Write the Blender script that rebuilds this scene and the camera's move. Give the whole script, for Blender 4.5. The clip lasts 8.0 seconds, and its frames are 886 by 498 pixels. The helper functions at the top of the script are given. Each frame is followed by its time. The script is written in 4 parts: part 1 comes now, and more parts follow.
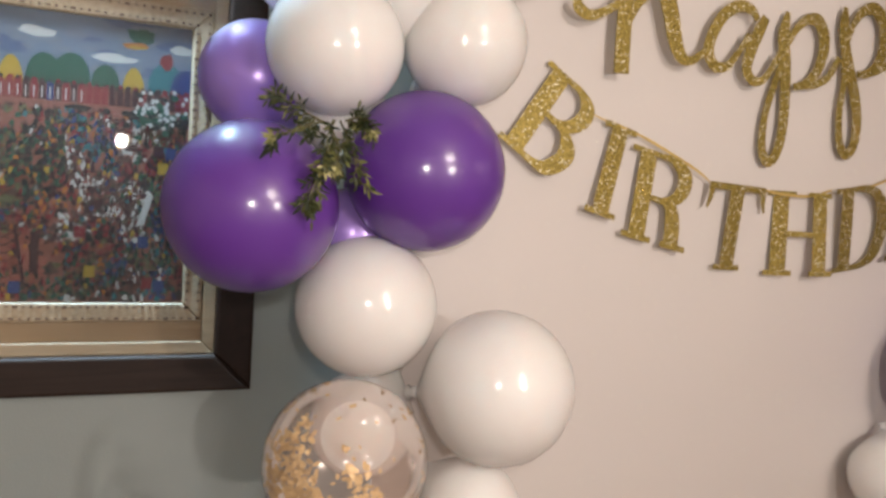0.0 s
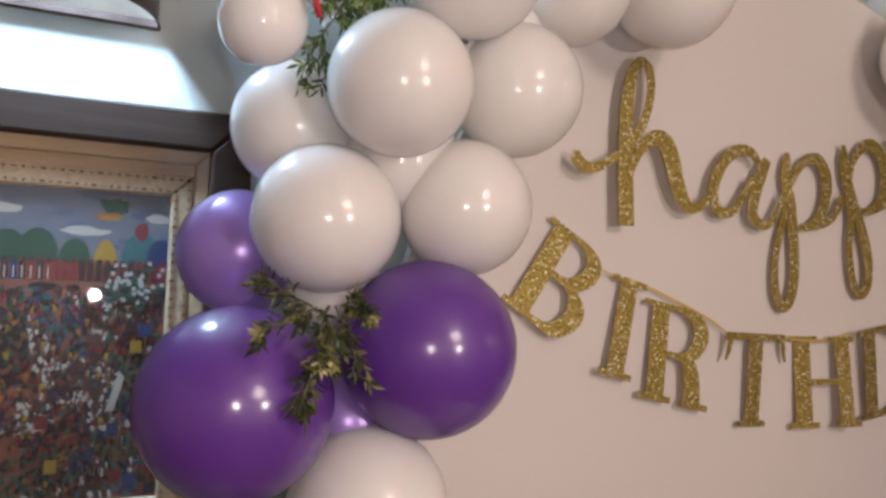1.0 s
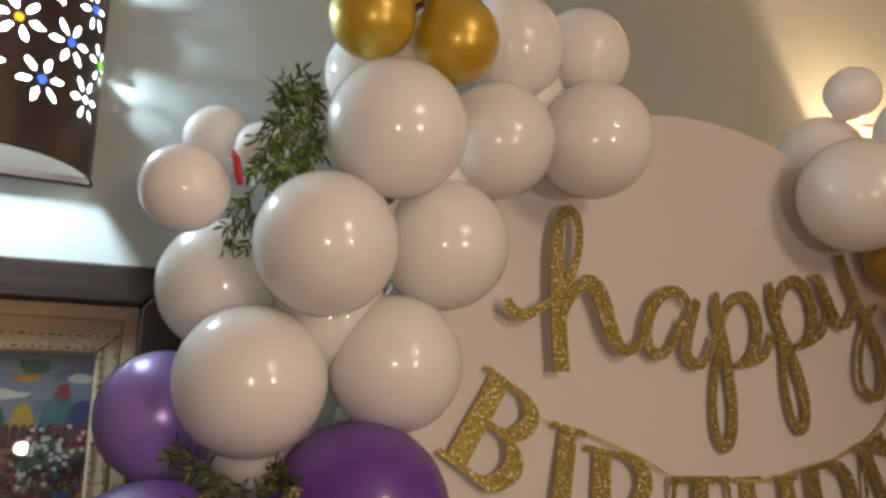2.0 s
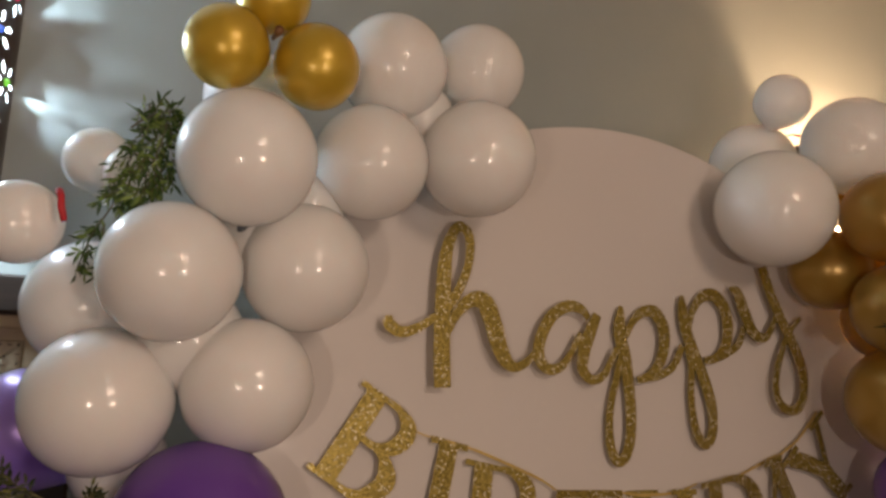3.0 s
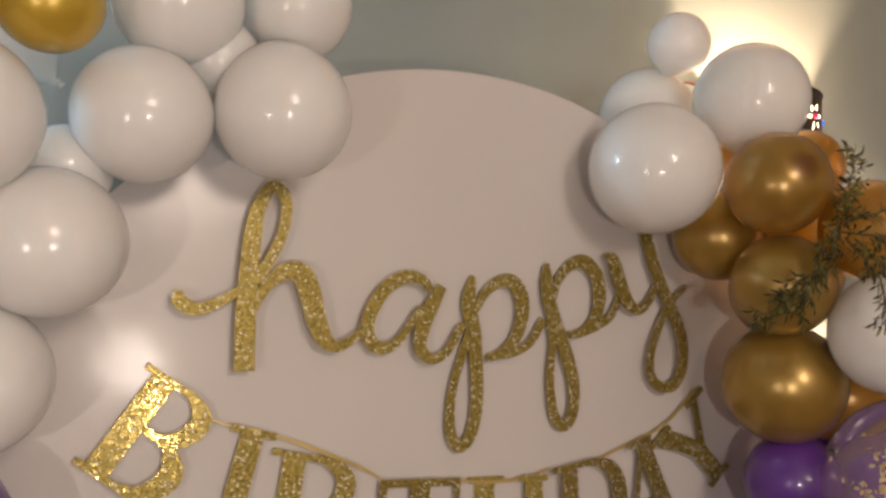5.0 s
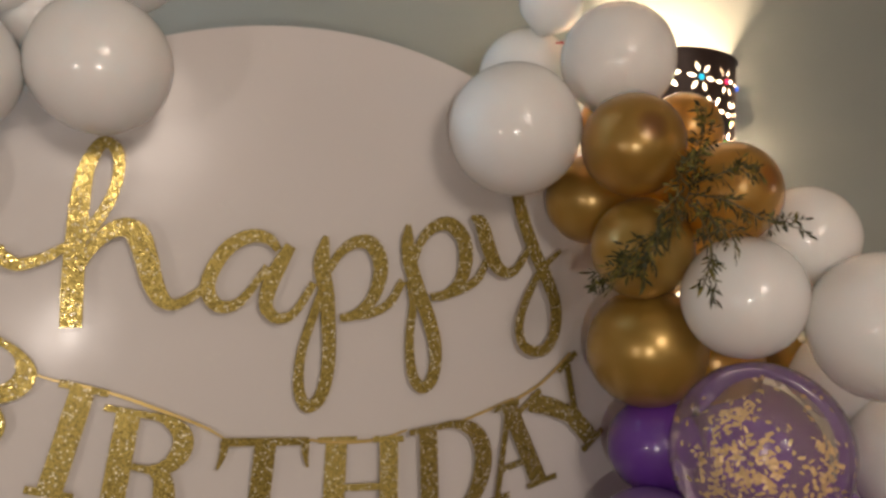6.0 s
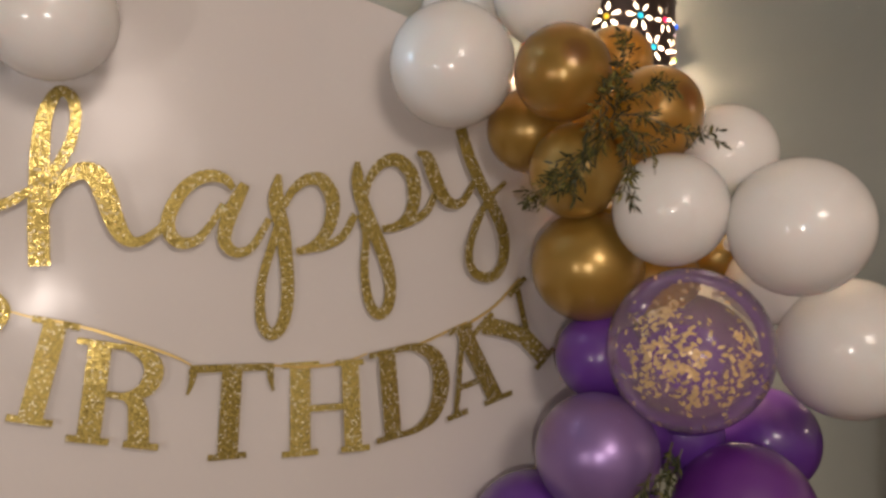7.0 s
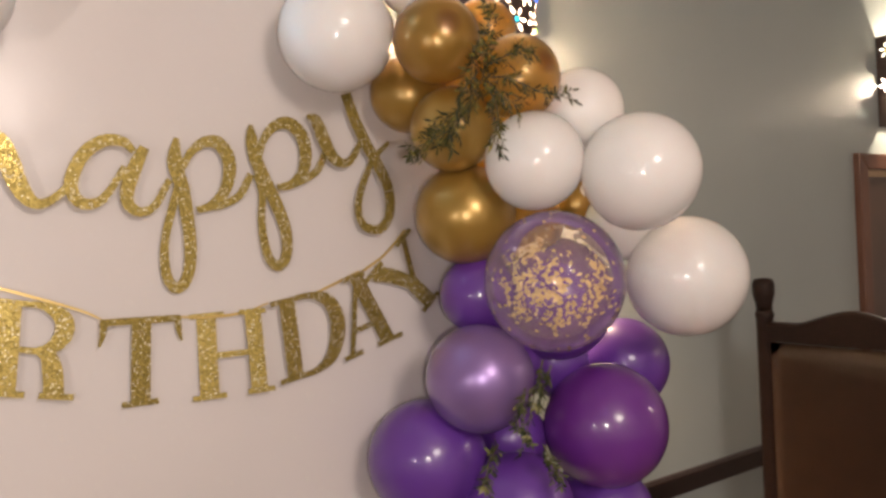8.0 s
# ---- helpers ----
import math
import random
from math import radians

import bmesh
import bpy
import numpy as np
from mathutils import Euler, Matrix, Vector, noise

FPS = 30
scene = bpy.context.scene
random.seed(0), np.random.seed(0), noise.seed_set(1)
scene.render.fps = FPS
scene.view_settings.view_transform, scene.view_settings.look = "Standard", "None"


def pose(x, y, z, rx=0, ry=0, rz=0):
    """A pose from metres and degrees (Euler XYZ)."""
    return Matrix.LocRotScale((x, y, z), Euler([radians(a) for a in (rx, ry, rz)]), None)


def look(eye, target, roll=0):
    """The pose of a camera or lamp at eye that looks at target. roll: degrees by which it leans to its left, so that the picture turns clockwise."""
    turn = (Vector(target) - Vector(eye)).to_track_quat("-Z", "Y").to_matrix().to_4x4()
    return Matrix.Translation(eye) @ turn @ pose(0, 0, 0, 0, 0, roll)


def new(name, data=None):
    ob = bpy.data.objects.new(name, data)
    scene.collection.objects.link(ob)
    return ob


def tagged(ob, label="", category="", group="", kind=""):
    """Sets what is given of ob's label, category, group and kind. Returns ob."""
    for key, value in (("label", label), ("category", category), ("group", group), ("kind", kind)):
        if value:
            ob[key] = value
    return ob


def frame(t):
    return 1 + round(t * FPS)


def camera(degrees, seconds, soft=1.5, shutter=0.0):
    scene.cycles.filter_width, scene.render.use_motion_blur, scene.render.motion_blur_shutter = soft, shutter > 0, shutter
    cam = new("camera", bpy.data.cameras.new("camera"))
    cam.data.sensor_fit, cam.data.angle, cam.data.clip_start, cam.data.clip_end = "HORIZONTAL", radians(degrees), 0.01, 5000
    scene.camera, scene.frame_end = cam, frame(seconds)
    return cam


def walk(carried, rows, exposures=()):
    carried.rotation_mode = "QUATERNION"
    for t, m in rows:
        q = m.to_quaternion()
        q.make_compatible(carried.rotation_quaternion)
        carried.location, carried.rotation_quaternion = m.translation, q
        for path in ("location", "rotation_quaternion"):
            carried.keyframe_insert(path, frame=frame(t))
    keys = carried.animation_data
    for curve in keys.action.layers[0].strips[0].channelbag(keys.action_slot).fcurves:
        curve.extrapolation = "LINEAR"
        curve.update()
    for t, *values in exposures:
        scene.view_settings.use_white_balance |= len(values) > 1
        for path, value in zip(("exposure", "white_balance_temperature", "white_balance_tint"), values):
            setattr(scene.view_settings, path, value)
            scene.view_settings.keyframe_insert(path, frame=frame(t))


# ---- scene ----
import itertools

cam = camera(59.7, 8.0, soft=3.0)
PATH = [
    (0, (0.189, 0.23, 1.716), (0.972, 2.063, 1.553), 4.0),
    (0.5, (0.186, 0.287, 1.748), (0.98, 2.123, 1.729), 2.7),
    (1, (0.196, 0.333, 1.785), (1.014, 2.152, 1.933), 1.6),
    (1.5, (0.201, 0.353, 1.82), (1.053, 2.138, 2.118), 0.2),
    (2, (0.226, 0.318, 1.823), (1.12, 2.045, 2.291), -0.3),
    (3.5, (0.516, 0.155, 1.932), (1.293, 1.968, 2.262), 2.0),
    (4, (0.561, 0.173, 1.967), (1.343, 1.995, 2.228), 2.7),
    (5.5, (0.824, 0.211, 1.999), (1.7, 2.003, 2.149), 2.1),
    (6, (0.936, 0.114, 1.986), (1.779, 1.924, 2.101), 2.8),
    (6.5, (0.966, 0.05, 1.965), (1.799, 1.866, 2.041), 1.6),
    (7, (0.963, 0.016, 1.908), (1.84, 1.813, 1.959), -0.3),
    (7.5, (0.931, -0.015, 1.883), (1.954, 1.704, 1.902), -2.2),
    (8, (0.876, -0.099, 1.858), (2.02, 1.542, 1.841), -2.8),
]
EXPOSURES = [  # seconds, stops, kelvin, tint
    (0, 1.12, 6450, 10), (0.5, 0.98, 6150, 21), (1.0, 0.66, 6650, 18), (1.5, 0.2, 8000, 13), (2.0, 0.12, 8050, 16), (3.5, -0.16, 7650, 19),
    (4.0, 0.03, 7250, 16), (5.5, 0.53, 6700, 10), (6.0, 0.30, 6600, 9), (6.5, 0.28, 6550, 11), (7.0, 0.45, 6550, 11), (7.5, 0.83, 6450, 12), (8.0, 1.0, 6450, 13)]
walk(cam, [(t, look(eye, target, roll)) for t, eye, target, roll in PATH], EXPOSURES)

# ---------------------------------------------------------------- light
FLOOR = 0.2          # height of the floor in this frame of reference
WALL = 1.615         # the painted wall behind everything (its face)
PANEL = 1.312        # face of the white backdrop board

world = bpy.data.worlds.new("world")
scene.world = world
world.use_nodes = True
world.node_tree.nodes["Background"].inputs[0].default_value = (0.5, 0.55, 0.65, 1)
world.node_tree.nodes["Background"].inputs[1].default_value = 0.15


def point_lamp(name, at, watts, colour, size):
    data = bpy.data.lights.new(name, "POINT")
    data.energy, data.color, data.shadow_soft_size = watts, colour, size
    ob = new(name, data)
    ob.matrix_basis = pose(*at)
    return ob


# two fixed bare lamps added in place of the torch carried with the camera
point_lamp("torch_standin", (0.20, 0.16, 1.79), 6, (1.0, 0.87, 0.79), 0.017)
point_lamp("torch_standin", (0.90, -0.16, 1.82), 10.5, (1.0, 0.87, 0.79), 0.017)
point_lamp("ceiling_lamp", (1.15, -1.5, 2.65), 52, (1.0, 0.84, 0.74), 0.3)
point_lamp("ceiling_lamp", (5.2, -1.4, 2.65), 14, (1.0, 0.78, 0.64), 0.15)

SCONCES = [  # x, z of the shade's foot, the bulb's height above it, watts, colour
    (0.106, 2.21, 0.25, 90.0, (0.52, 0.77, 1.0)),
    (2.235, 2.18, 0.15, 120.0, (1.0, 0.68, 0.43)),
    (4.65, 2.28, 0.18, 24.0, (1.0, 0.80, 0.58)),
]
for sx, sz, up, watts, colour in SCONCES:
    point_lamp("sconce_bulb", (sx, WALL - 0.085, sz + up), watts, colour, 0.044)


# ---------------------------------------------------------------- materials
def material(name, colour=(0.5, 0.5, 0.5), rough=0.5, metal=0.0, noise_scale=0.0, amount=0.0, bump=0.0, bump_scale=200.0, coat=0.0):
    """Principled surface with a cloudy variation of its colour, a finer one of its gloss, and a bump."""
    m = bpy.data.materials.new(name)
    m.use_nodes = True
    nt = m.node_tree
    b = nt.nodes["Principled BSDF"]
    b.inputs["Base Color"].default_value = (*colour, 1)
    b.inputs["Roughness"].default_value = rough
    b.inputs["Metallic"].default_value = metal
    b.inputs["Coat Weight"].default_value = coat
    b.inputs["Coat Roughness"].default_value = 0.08
    co = nt.nodes.new("ShaderNodeTexCoord")
    if amount:
        n = nt.nodes.new("ShaderNodeTexNoise")
        n.inputs["Scale"].default_value, n.inputs["Detail"].default_value = noise_scale, (6 if noise_scale > 2 else 1)
        nt.links.new(co.outputs["Object"], n.inputs["Vector"])
        mix = nt.nodes.new("ShaderNodeMix")
        mix.data_type = "RGBA"
        mix.inputs["A"].default_value = (*[c * (1 - amount) for c in colour], 1)
        mix.inputs["B"].default_value = (*[min(1, c * (1 + amount)) for c in colour], 1)
        nt.links.new(n.outputs["Fac"], mix.inputs["Factor"])
        nt.links.new(mix.outputs["Result"], b.inputs["Base Color"])
        r = nt.nodes.new("ShaderNodeMapRange")
        r.inputs["To Min"].default_value, r.inputs["To Max"].default_value = rough * 0.8, min(1, rough * 1.2)
        nt.links.new(n.outputs["Fac"], r.inputs["Value"])
        nt.links.new(r.outputs["Result"], b.inputs["Roughness"])
    if bump:
        n2 = nt.nodes.new("ShaderNodeTexNoise")
        n2.inputs["Scale"].default_value, n2.inputs["Detail"].default_value = bump_scale, (4 if bump_scale > 10 else 1)
        nt.links.new(co.outputs["Object"], n2.inputs["Vector"])
        bp = nt.nodes.new("ShaderNodeBump")
        bp.inputs["Strength"].default_value, bp.inputs["Distance"].default_value = bump, 0.002
        nt.links.new(n2.outputs["Fac"], bp.inputs["Height"])
        nt.links.new(bp.outputs["Normal"], b.inputs["Normal"])
    return m


def wood(name, dark, light, grain=(6.0, 6.0, 90.0), rough=0.4, coat=0.15):
    m = material(name, dark, rough, coat=coat)
    nt = m.node_tree
    b = nt.nodes["Principled BSDF"]
    co = nt.nodes.new("ShaderNodeTexCoord")
    mp = nt.nodes.new("ShaderNodeMapping")
    mp.inputs["Scale"].default_value = grain
    n = nt.nodes.new("ShaderNodeTexNoise")
    n.inputs["Scale"].default_value, n.inputs["Detail"].default_value, n.inputs["Distortion"].default_value = 1.5, 7, 0.6
    ramp = nt.nodes.new("ShaderNodeMix")
    ramp.data_type = "RGBA"
    ramp.inputs["A"].default_value, ramp.inputs["B"].default_value = (*dark, 1), (*light, 1)
    nt.links.new(co.outputs["Object"], mp.inputs["Vector"])
    nt.links.new(mp.outputs["Vector"], n.inputs["Vector"])
    nt.links.new(n.outputs["Fac"], ramp.inputs["Factor"])
    nt.links.new(ramp.outputs["Result"], b.inputs["Base Color"])
    bp = nt.nodes.new("ShaderNodeBump")
    bp.inputs["Strength"].default_value, bp.inputs["Distance"].default_value = 0.3, 0.001
    nt.links.new(n.outputs["Fac"], bp.inputs["Height"])
    nt.links.new(bp.outputs["Normal"], b.inputs["Normal"])
    return m


def latex(name, colour, rough=0.22, metal=0.0, through_light=0.25, tip=None, lit=None):
    """Stretched balloon rubber: glossy skin that lets some light through; the thicker tip may be darker."""
    m = material(name, colour, rough, metal)
    nt = m.node_tree
    b, out = nt.nodes["Principled BSDF"], nt.nodes["Material Output"]
    co = nt.nodes.new("ShaderNodeTexCoord")
    n = nt.nodes.new("ShaderNodeTexNoise")
    n.inputs["Scale"].default_value, n.inputs["Detail"].default_value = 2.2, 3
    nt.links.new(co.outputs["Object"], n.inputs["Vector"])
    mix = nt.nodes.new("ShaderNodeMix")
    mix.data_type = "RGBA"
    mix.inputs["A"].default_value = (*[c * 0.95 for c in colour], 1)
    mix.inputs["B"].default_value = (*[min(0.97, c * 1.05) for c in colour], 1)
    nt.links.new(n.outputs["Fac"], mix.inputs["Factor"])
    last = mix.outputs["Result"]
    if tip:
        sep = nt.nodes.new("ShaderNodeSeparateXYZ")
        nt.links.new(co.outputs["Object"], sep.inputs["Vector"])
        r = nt.nodes.new("ShaderNodeMapRange")
        r.interpolation_type = "SMOOTHSTEP"
        r.inputs["From Min"].default_value, r.inputs["From Max"].default_value = 0.93, 1.0
        nt.links.new(sep.outputs["Z"], r.inputs["Value"])
        m2 = nt.nodes.new("ShaderNodeMix")
        m2.data_type = "RGBA"
        nt.links.new(r.outputs["Result"], m2.inputs["Factor"])
        nt.links.new(last, m2.inputs["A"])
        m2.inputs["B"].default_value = (*tip, 1)
        last = m2.outputs["Result"]
    nt.links.new(last, b.inputs["Base Color"])
    tl = nt.nodes.new("ShaderNodeBsdfTranslucent")
    tl.inputs["Color"].default_value = (*(lit or [min(0.95, c * 1.35) for c in colour]), 1)
    ms = nt.nodes.new("ShaderNodeMixShader")
    ms.inputs[0].default_value = through_light
    nt.links.new(b.outputs[0], ms.inputs[1])
    nt.links.new(tl.outputs[0], ms.inputs[2])
    gl, fr, top = nt.nodes.new("ShaderNodeBsdfGlossy"), nt.nodes.new("ShaderNodeFresnel"), nt.nodes.new("ShaderNodeMixShader")
    gl.inputs["Roughness"].default_value, fr.inputs["IOR"].default_value = (0.24, 1.4) if metal > 0.2 else (0.17, 1.5)
    nt.links.new(fr.outputs[0], top.inputs[0])
    nt.links.new(ms.outputs[0], top.inputs[1])
    nt.links.new(gl.outputs[0], top.inputs[2])
    nt.links.new(top.outputs[0], out.inputs["Surface"])
    return m


def thin_clear(name, tint, gloss_rough=0.03, ior=1.45, haze=0.0):
    """A thin clear skin: see-through, with a mirror gloss that grows at its rim."""
    m = bpy.data.materials.new(name)
    m.use_nodes = True
    nt = m.node_tree
    nt.nodes.remove(nt.nodes["Principled BSDF"])
    tr, gl = nt.nodes.new("ShaderNodeBsdfTransparent"), nt.nodes.new("ShaderNodeBsdfGlossy")
    tr.inputs["Color"].default_value = (*tint, 1)
    gl.inputs["Roughness"].default_value = gloss_rough
    df = nt.nodes.new("ShaderNodeBsdfDiffuse")
    df.inputs["Color"].default_value = (0.66, 0.56, 0.50, 1)
    hz = nt.nodes.new("ShaderNodeMixShader")
    hz.inputs[0].default_value = haze
    nt.links.new(tr.outputs[0], hz.inputs[1])
    nt.links.new(df.outputs[0], hz.inputs[2])
    fr = nt.nodes.new("ShaderNodeFresnel")
    fr.inputs["IOR"].default_value = ior
    ms = nt.nodes.new("ShaderNodeMixShader")
    nt.links.new(fr.outputs[0], ms.inputs[0])
    nt.links.new(hz.outputs[0], ms.inputs[1])
    nt.links.new(gl.outputs[0], ms.inputs[2])
    nt.links.new(ms.outputs[0], nt.nodes["Material Output"].inputs["Surface"])
    return m


def glitter(name, colour):
    """Card covered in metal flakes: every flake a little mirror of its own tilt."""
    m = material(name, colour, 0.34, 0.6)
    nt = m.node_tree
    b = nt.nodes["Principled BSDF"]
    co = nt.nodes.new("ShaderNodeTexCoord")
    v = nt.nodes.new("ShaderNodeTexVoronoi")
    v.inputs["Scale"].default_value = 620
    nt.links.new(co.outputs["Object"], v.inputs["Vector"])
    sub = nt.nodes.new("ShaderNodeVectorMath")
    sub.operation = "SUBTRACT"
    sub.inputs[1].default_value = (0.5, 0.5, 0.5)
    nt.links.new(v.outputs["Color"], sub.inputs[0])
    pick = nt.nodes.new("ShaderNodeSeparateColor")
    nt.links.new(v.outputs["Color"], pick.inputs[0])
    few = nt.nodes.new("ShaderNodeMapRange")   # most flakes lie nearly flat, a few stand up
    few.inputs["From Min"].default_value, few.inputs["From Max"].default_value = 0.7, 1.0
    few.inputs["To Min"].default_value, few.inputs["To Max"].default_value = 0.07, 0.6
    nt.links.new(pick.outputs[0], few.inputs["Value"])
    sc = nt.nodes.new("ShaderNodeVectorMath")
    sc.operation = "SCALE"
    nt.links.new(few.outputs["Result"], sc.inputs["Scale"])
    nt.links.new(sub.outputs[0], sc.inputs[0])
    geo = nt.nodes.new("ShaderNodeNewGeometry")
    add = nt.nodes.new("ShaderNodeVectorMath")
    nt.links.new(geo.outputs["Normal"], add.inputs[0])
    nt.links.new(sc.outputs[0], add.inputs[1])
    nm = nt.nodes.new("ShaderNodeVectorMath")
    nm.operation = "NORMALIZE"
    nt.links.new(add.outputs[0], nm.inputs[0])
    nt.links.new(nm.outputs[0], b.inputs["Normal"])
    sep = nt.nodes.new("ShaderNodeSeparateColor")
    nt.links.new(v.outputs["Color"], sep.inputs[0])
    mix = nt.nodes.new("ShaderNodeMix")
    mix.data_type = "RGBA"
    mix.inputs["A"].default_value = (*[c * 0.8 for c in colour], 1)
    mix.inputs["B"].default_value = (*[min(1, c * 1.2) for c in colour], 1)
    nt.links.new(sep.outputs[1], mix.inputs["Factor"])
    glints = nt.nodes.new("ShaderNodeTexVoronoi")      # scattered dots: sparkle glints put into the base colour as near-white
    glints.inputs["Scale"].default_value = 265
    nt.links.new(co.outputs["Object"], glints.inputs["Vector"])
    near = nt.nodes.new("ShaderNodeMath")
    near.operation = "LESS_THAN"
    near.inputs[1].default_value = 0.34
    nt.links.new(glints.outputs["Distance"], near.inputs[0])
    which = nt.nodes.new("ShaderNodeSeparateColor")
    nt.links.new(glints.outputs["Color"], which.inputs[0])
    rare = nt.nodes.new("ShaderNodeMath")
    rare.operation = "GREATER_THAN"
    rare.inputs[1].default_value = 0.71
    nt.links.new(which.outputs[0], rare.inputs[0])
    both = nt.nodes.new("ShaderNodeMath")
    both.operation = "MULTIPLY"
    nt.links.new(near.outputs[0], both.inputs[0])
    nt.links.new(rare.outputs[0], both.inputs[1])
    pale = nt.nodes.new("ShaderNodeMix")
    pale.data_type = "RGBA"
    pale.inputs["B"].default_value = (1.0, 0.96, 0.82, 1)
    nt.links.new(mix.outputs["Result"], pale.inputs["A"])
    nt.links.new(both.outputs[0], pale.inputs["Factor"])
    nt.links.new(pale.outputs["Result"], b.inputs["Base Color"])
    dull = nt.nodes.new("ShaderNodeMapRange")
    dull.inputs["To Min"].default_value, dull.inputs["To Max"].default_value = 0.6, 0.1
    nt.links.new(both.outputs[0], dull.inputs["Value"])
    nt.links.new(dull.outputs["Result"], b.inputs["Metallic"])
    r = nt.nodes.new("ShaderNodeMapRange")     # flat flakes are satiny, those that stand up are bright mirrors
    r.inputs["From Min"].default_value, r.inputs["From Max"].default_value = 0.4, 0.6
    r.inputs["To Min"].default_value, r.inputs["To Max"].default_value = 0.5, 0.12
    nt.links.new(pick.outputs[0], r.inputs["Value"])
    nt.links.new(r.outputs["Result"], b.inputs["Roughness"])
    return m


def glow(name, colour, strength):
    m = bpy.data.materials.new(name)
    m.use_nodes = True
    b = m.node_tree.nodes["Principled BSDF"]
    b.inputs["Base Color"].default_value = (*colour, 1)
    b.inputs["Emission Color"].default_value = (*colour, 1)
    b.inputs["Emission Strength"].default_value = strength
    b.inputs["Roughness"].default_value = 0.1
    return m


M_WALL = material("wall_paint", (0.302, 0.350, 0.344), 0.42, 0, 3.0, 0.06, 0.25, 260)
M_ROOM = material("room_paint", (0.76, 0.73, 0.69), 0.7, 0, 2.0, 0.05, 0.2, 200)
# out-of-view ceiling, toned down only to cut the sconces' bounced light
M_CEILING = material("ceiling_low_bounce", (0.40, 0.37, 0.33), 0.8, 0, 2.0, 0.06, 0.2, 150)
M_FLOOR = wood("floor_wood", (0.10, 0.06, 0.035), (0.22, 0.13, 0.07), (1.5, 30, 1), 0.4)
M_PANEL = material("panel_vinyl", (0.645, 0.615, 0.595), 0.2, 0, 1.2, 0.02, 0.8, 9.0)
M_PANEL.node_tree.nodes["Principled BSDF"].inputs["Specular IOR Level"].default_value = 0.24
M_EDGE = material("panel_edge", (0.45, 0.43, 0.40), 0.6, 0, 30, 0.1)
M_DARK = wood("dark_wood", (0.009, 0.0045, 0.003), (0.026, 0.013, 0.008), (40, 40, 40), 0.5, 0.0)
M_DARK.node_tree.nodes["Principled BSDF"].inputs["Specular IOR Level"].default_value = 0.2
M_DADO = wood("dado_wood", (0.008, 0.004, 0.004), (0.020, 0.011, 0.010), (4, 60, 90))
M_RED = wood("reddish_wood", (0.06, 0.022, 0.012), (0.15, 0.06, 0.03), (30, 30, 6))
M_PALE = wood("pale_wood", (0.27, 0.185, 0.105), (0.48, 0.36, 0.225), (5, 60, 60), 0.6, 0.0)
M_FRAME = wood("dark_framing", (0.007, 0.004, 0.003), (0.040, 0.024, 0.017), (3, 70, 70), 0.55, 0.0)
M_FRAME.node_tree.nodes["Principled BSDF"].inputs["Specular IOR Level"].default_value = 0.25
M_BORDER = material("carved_border", (0.42, 0.33, 0.22), 0.5, 0, 120, 0.5, 0.6, 160)
M_BEAD = material("border_bead", (0.10, 0.05, 0.03), 0.4, 0, 60, 0.3)
M_GLASS = thin_clear("picture_glass", (0.95, 0.96, 0.96), 0.02, 1.3)
M_LEATHER = material("brown_leather", (0.062, 0.031, 0.016), 0.42, 0, 14, 0.25, 0.5, 300)
M_WHITE = latex("white_latex", (0.95, 0.925, 0.897), 0.6, 0, 0.24)
milky = M_WHITE.node_tree.nodes["Principled BSDF"]      # thin milky rubber: light wanders inside the shell
milky.inputs["Subsurface Weight"].default_value = 0.6
milky.inputs["Subsurface Scale"].default_value = 0.035
milky.inputs["Subsurface Radius"].default_value = (1.0, 0.85, 0.8)
M_PURPLE = latex("purple_latex", (0.145, 0.042, 0.35), 0.45, 0, 0.25)
M_MAGENTA = latex("plum_latex", (0.16, 0.028, 0.28), 0.45, 0, 0.2)
M_LILAC = latex("lilac_latex", (0.40, 0.26, 0.72), 0.3, 0.3, 0.25)
M_PEARL = latex("pearl_purple_latex", (0.27, 0.17, 0.42), 0.33, 0.45, 0.1)
M_GOLD = latex("gold_latex", (0.42, 0.265, 0.055), 0.3, 0.5, 0.34, tip=(0.20, 0.10, 0.03), lit=(0.92, 0.52, 0.09))
M_GOLD_EVEN = latex("even_gold_latex", (0.42, 0.265, 0.055), 0.3, 0.5, 0.16, lit=(0.80, 0.45, 0.09))
M_BRASS = latex("bright_gold_latex", (0.68, 0.46, 0.055), 0.36, 0.42, 0.25)
M_CLEAR = thin_clear("clear_latex", (0.95, 0.88, 0.84), 0.08, 1.24, 0.13)
M_FOIL = material("gold_confetti", (0.66, 0.49, 0.24), 0.4, 0.15, 90, 0.2)
M_GLITTER = glitter("gold_glitter_card", (0.35, 0.272, 0.07))
M_RIBBON = material("gold_ribbon", (0.62, 0.46, 0.16), 0.35, 0.4, 40, 0.15)
M_STRING = material("red_string", (0.45, 0.02, 0.03), 0.6, 0, 60, 0.2)
M_STEM = material("stem_plastic", (0.09, 0.08, 0.03), 0.5, 0, 80, 0.3)
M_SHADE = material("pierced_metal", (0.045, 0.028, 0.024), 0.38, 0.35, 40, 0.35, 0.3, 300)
M_FROST = material("frosted_pane", (0.62, 0.57, 0.52), 0.35, 0, 60, 0.12)
frost = M_FROST.node_tree
veil, both_ways = frost.nodes.new("ShaderNodeBsdfTranslucent"), frost.nodes.new("ShaderNodeMixShader")
veil.inputs["Color"].default_value, both_ways.inputs[0].default_value = (0.5, 0.41, 0.33, 1), 0.012
frost.links.new(frost.nodes["Principled BSDF"].outputs[0], both_ways.inputs[1])
frost.links.new(veil.outputs[0], both_ways.inputs[2])
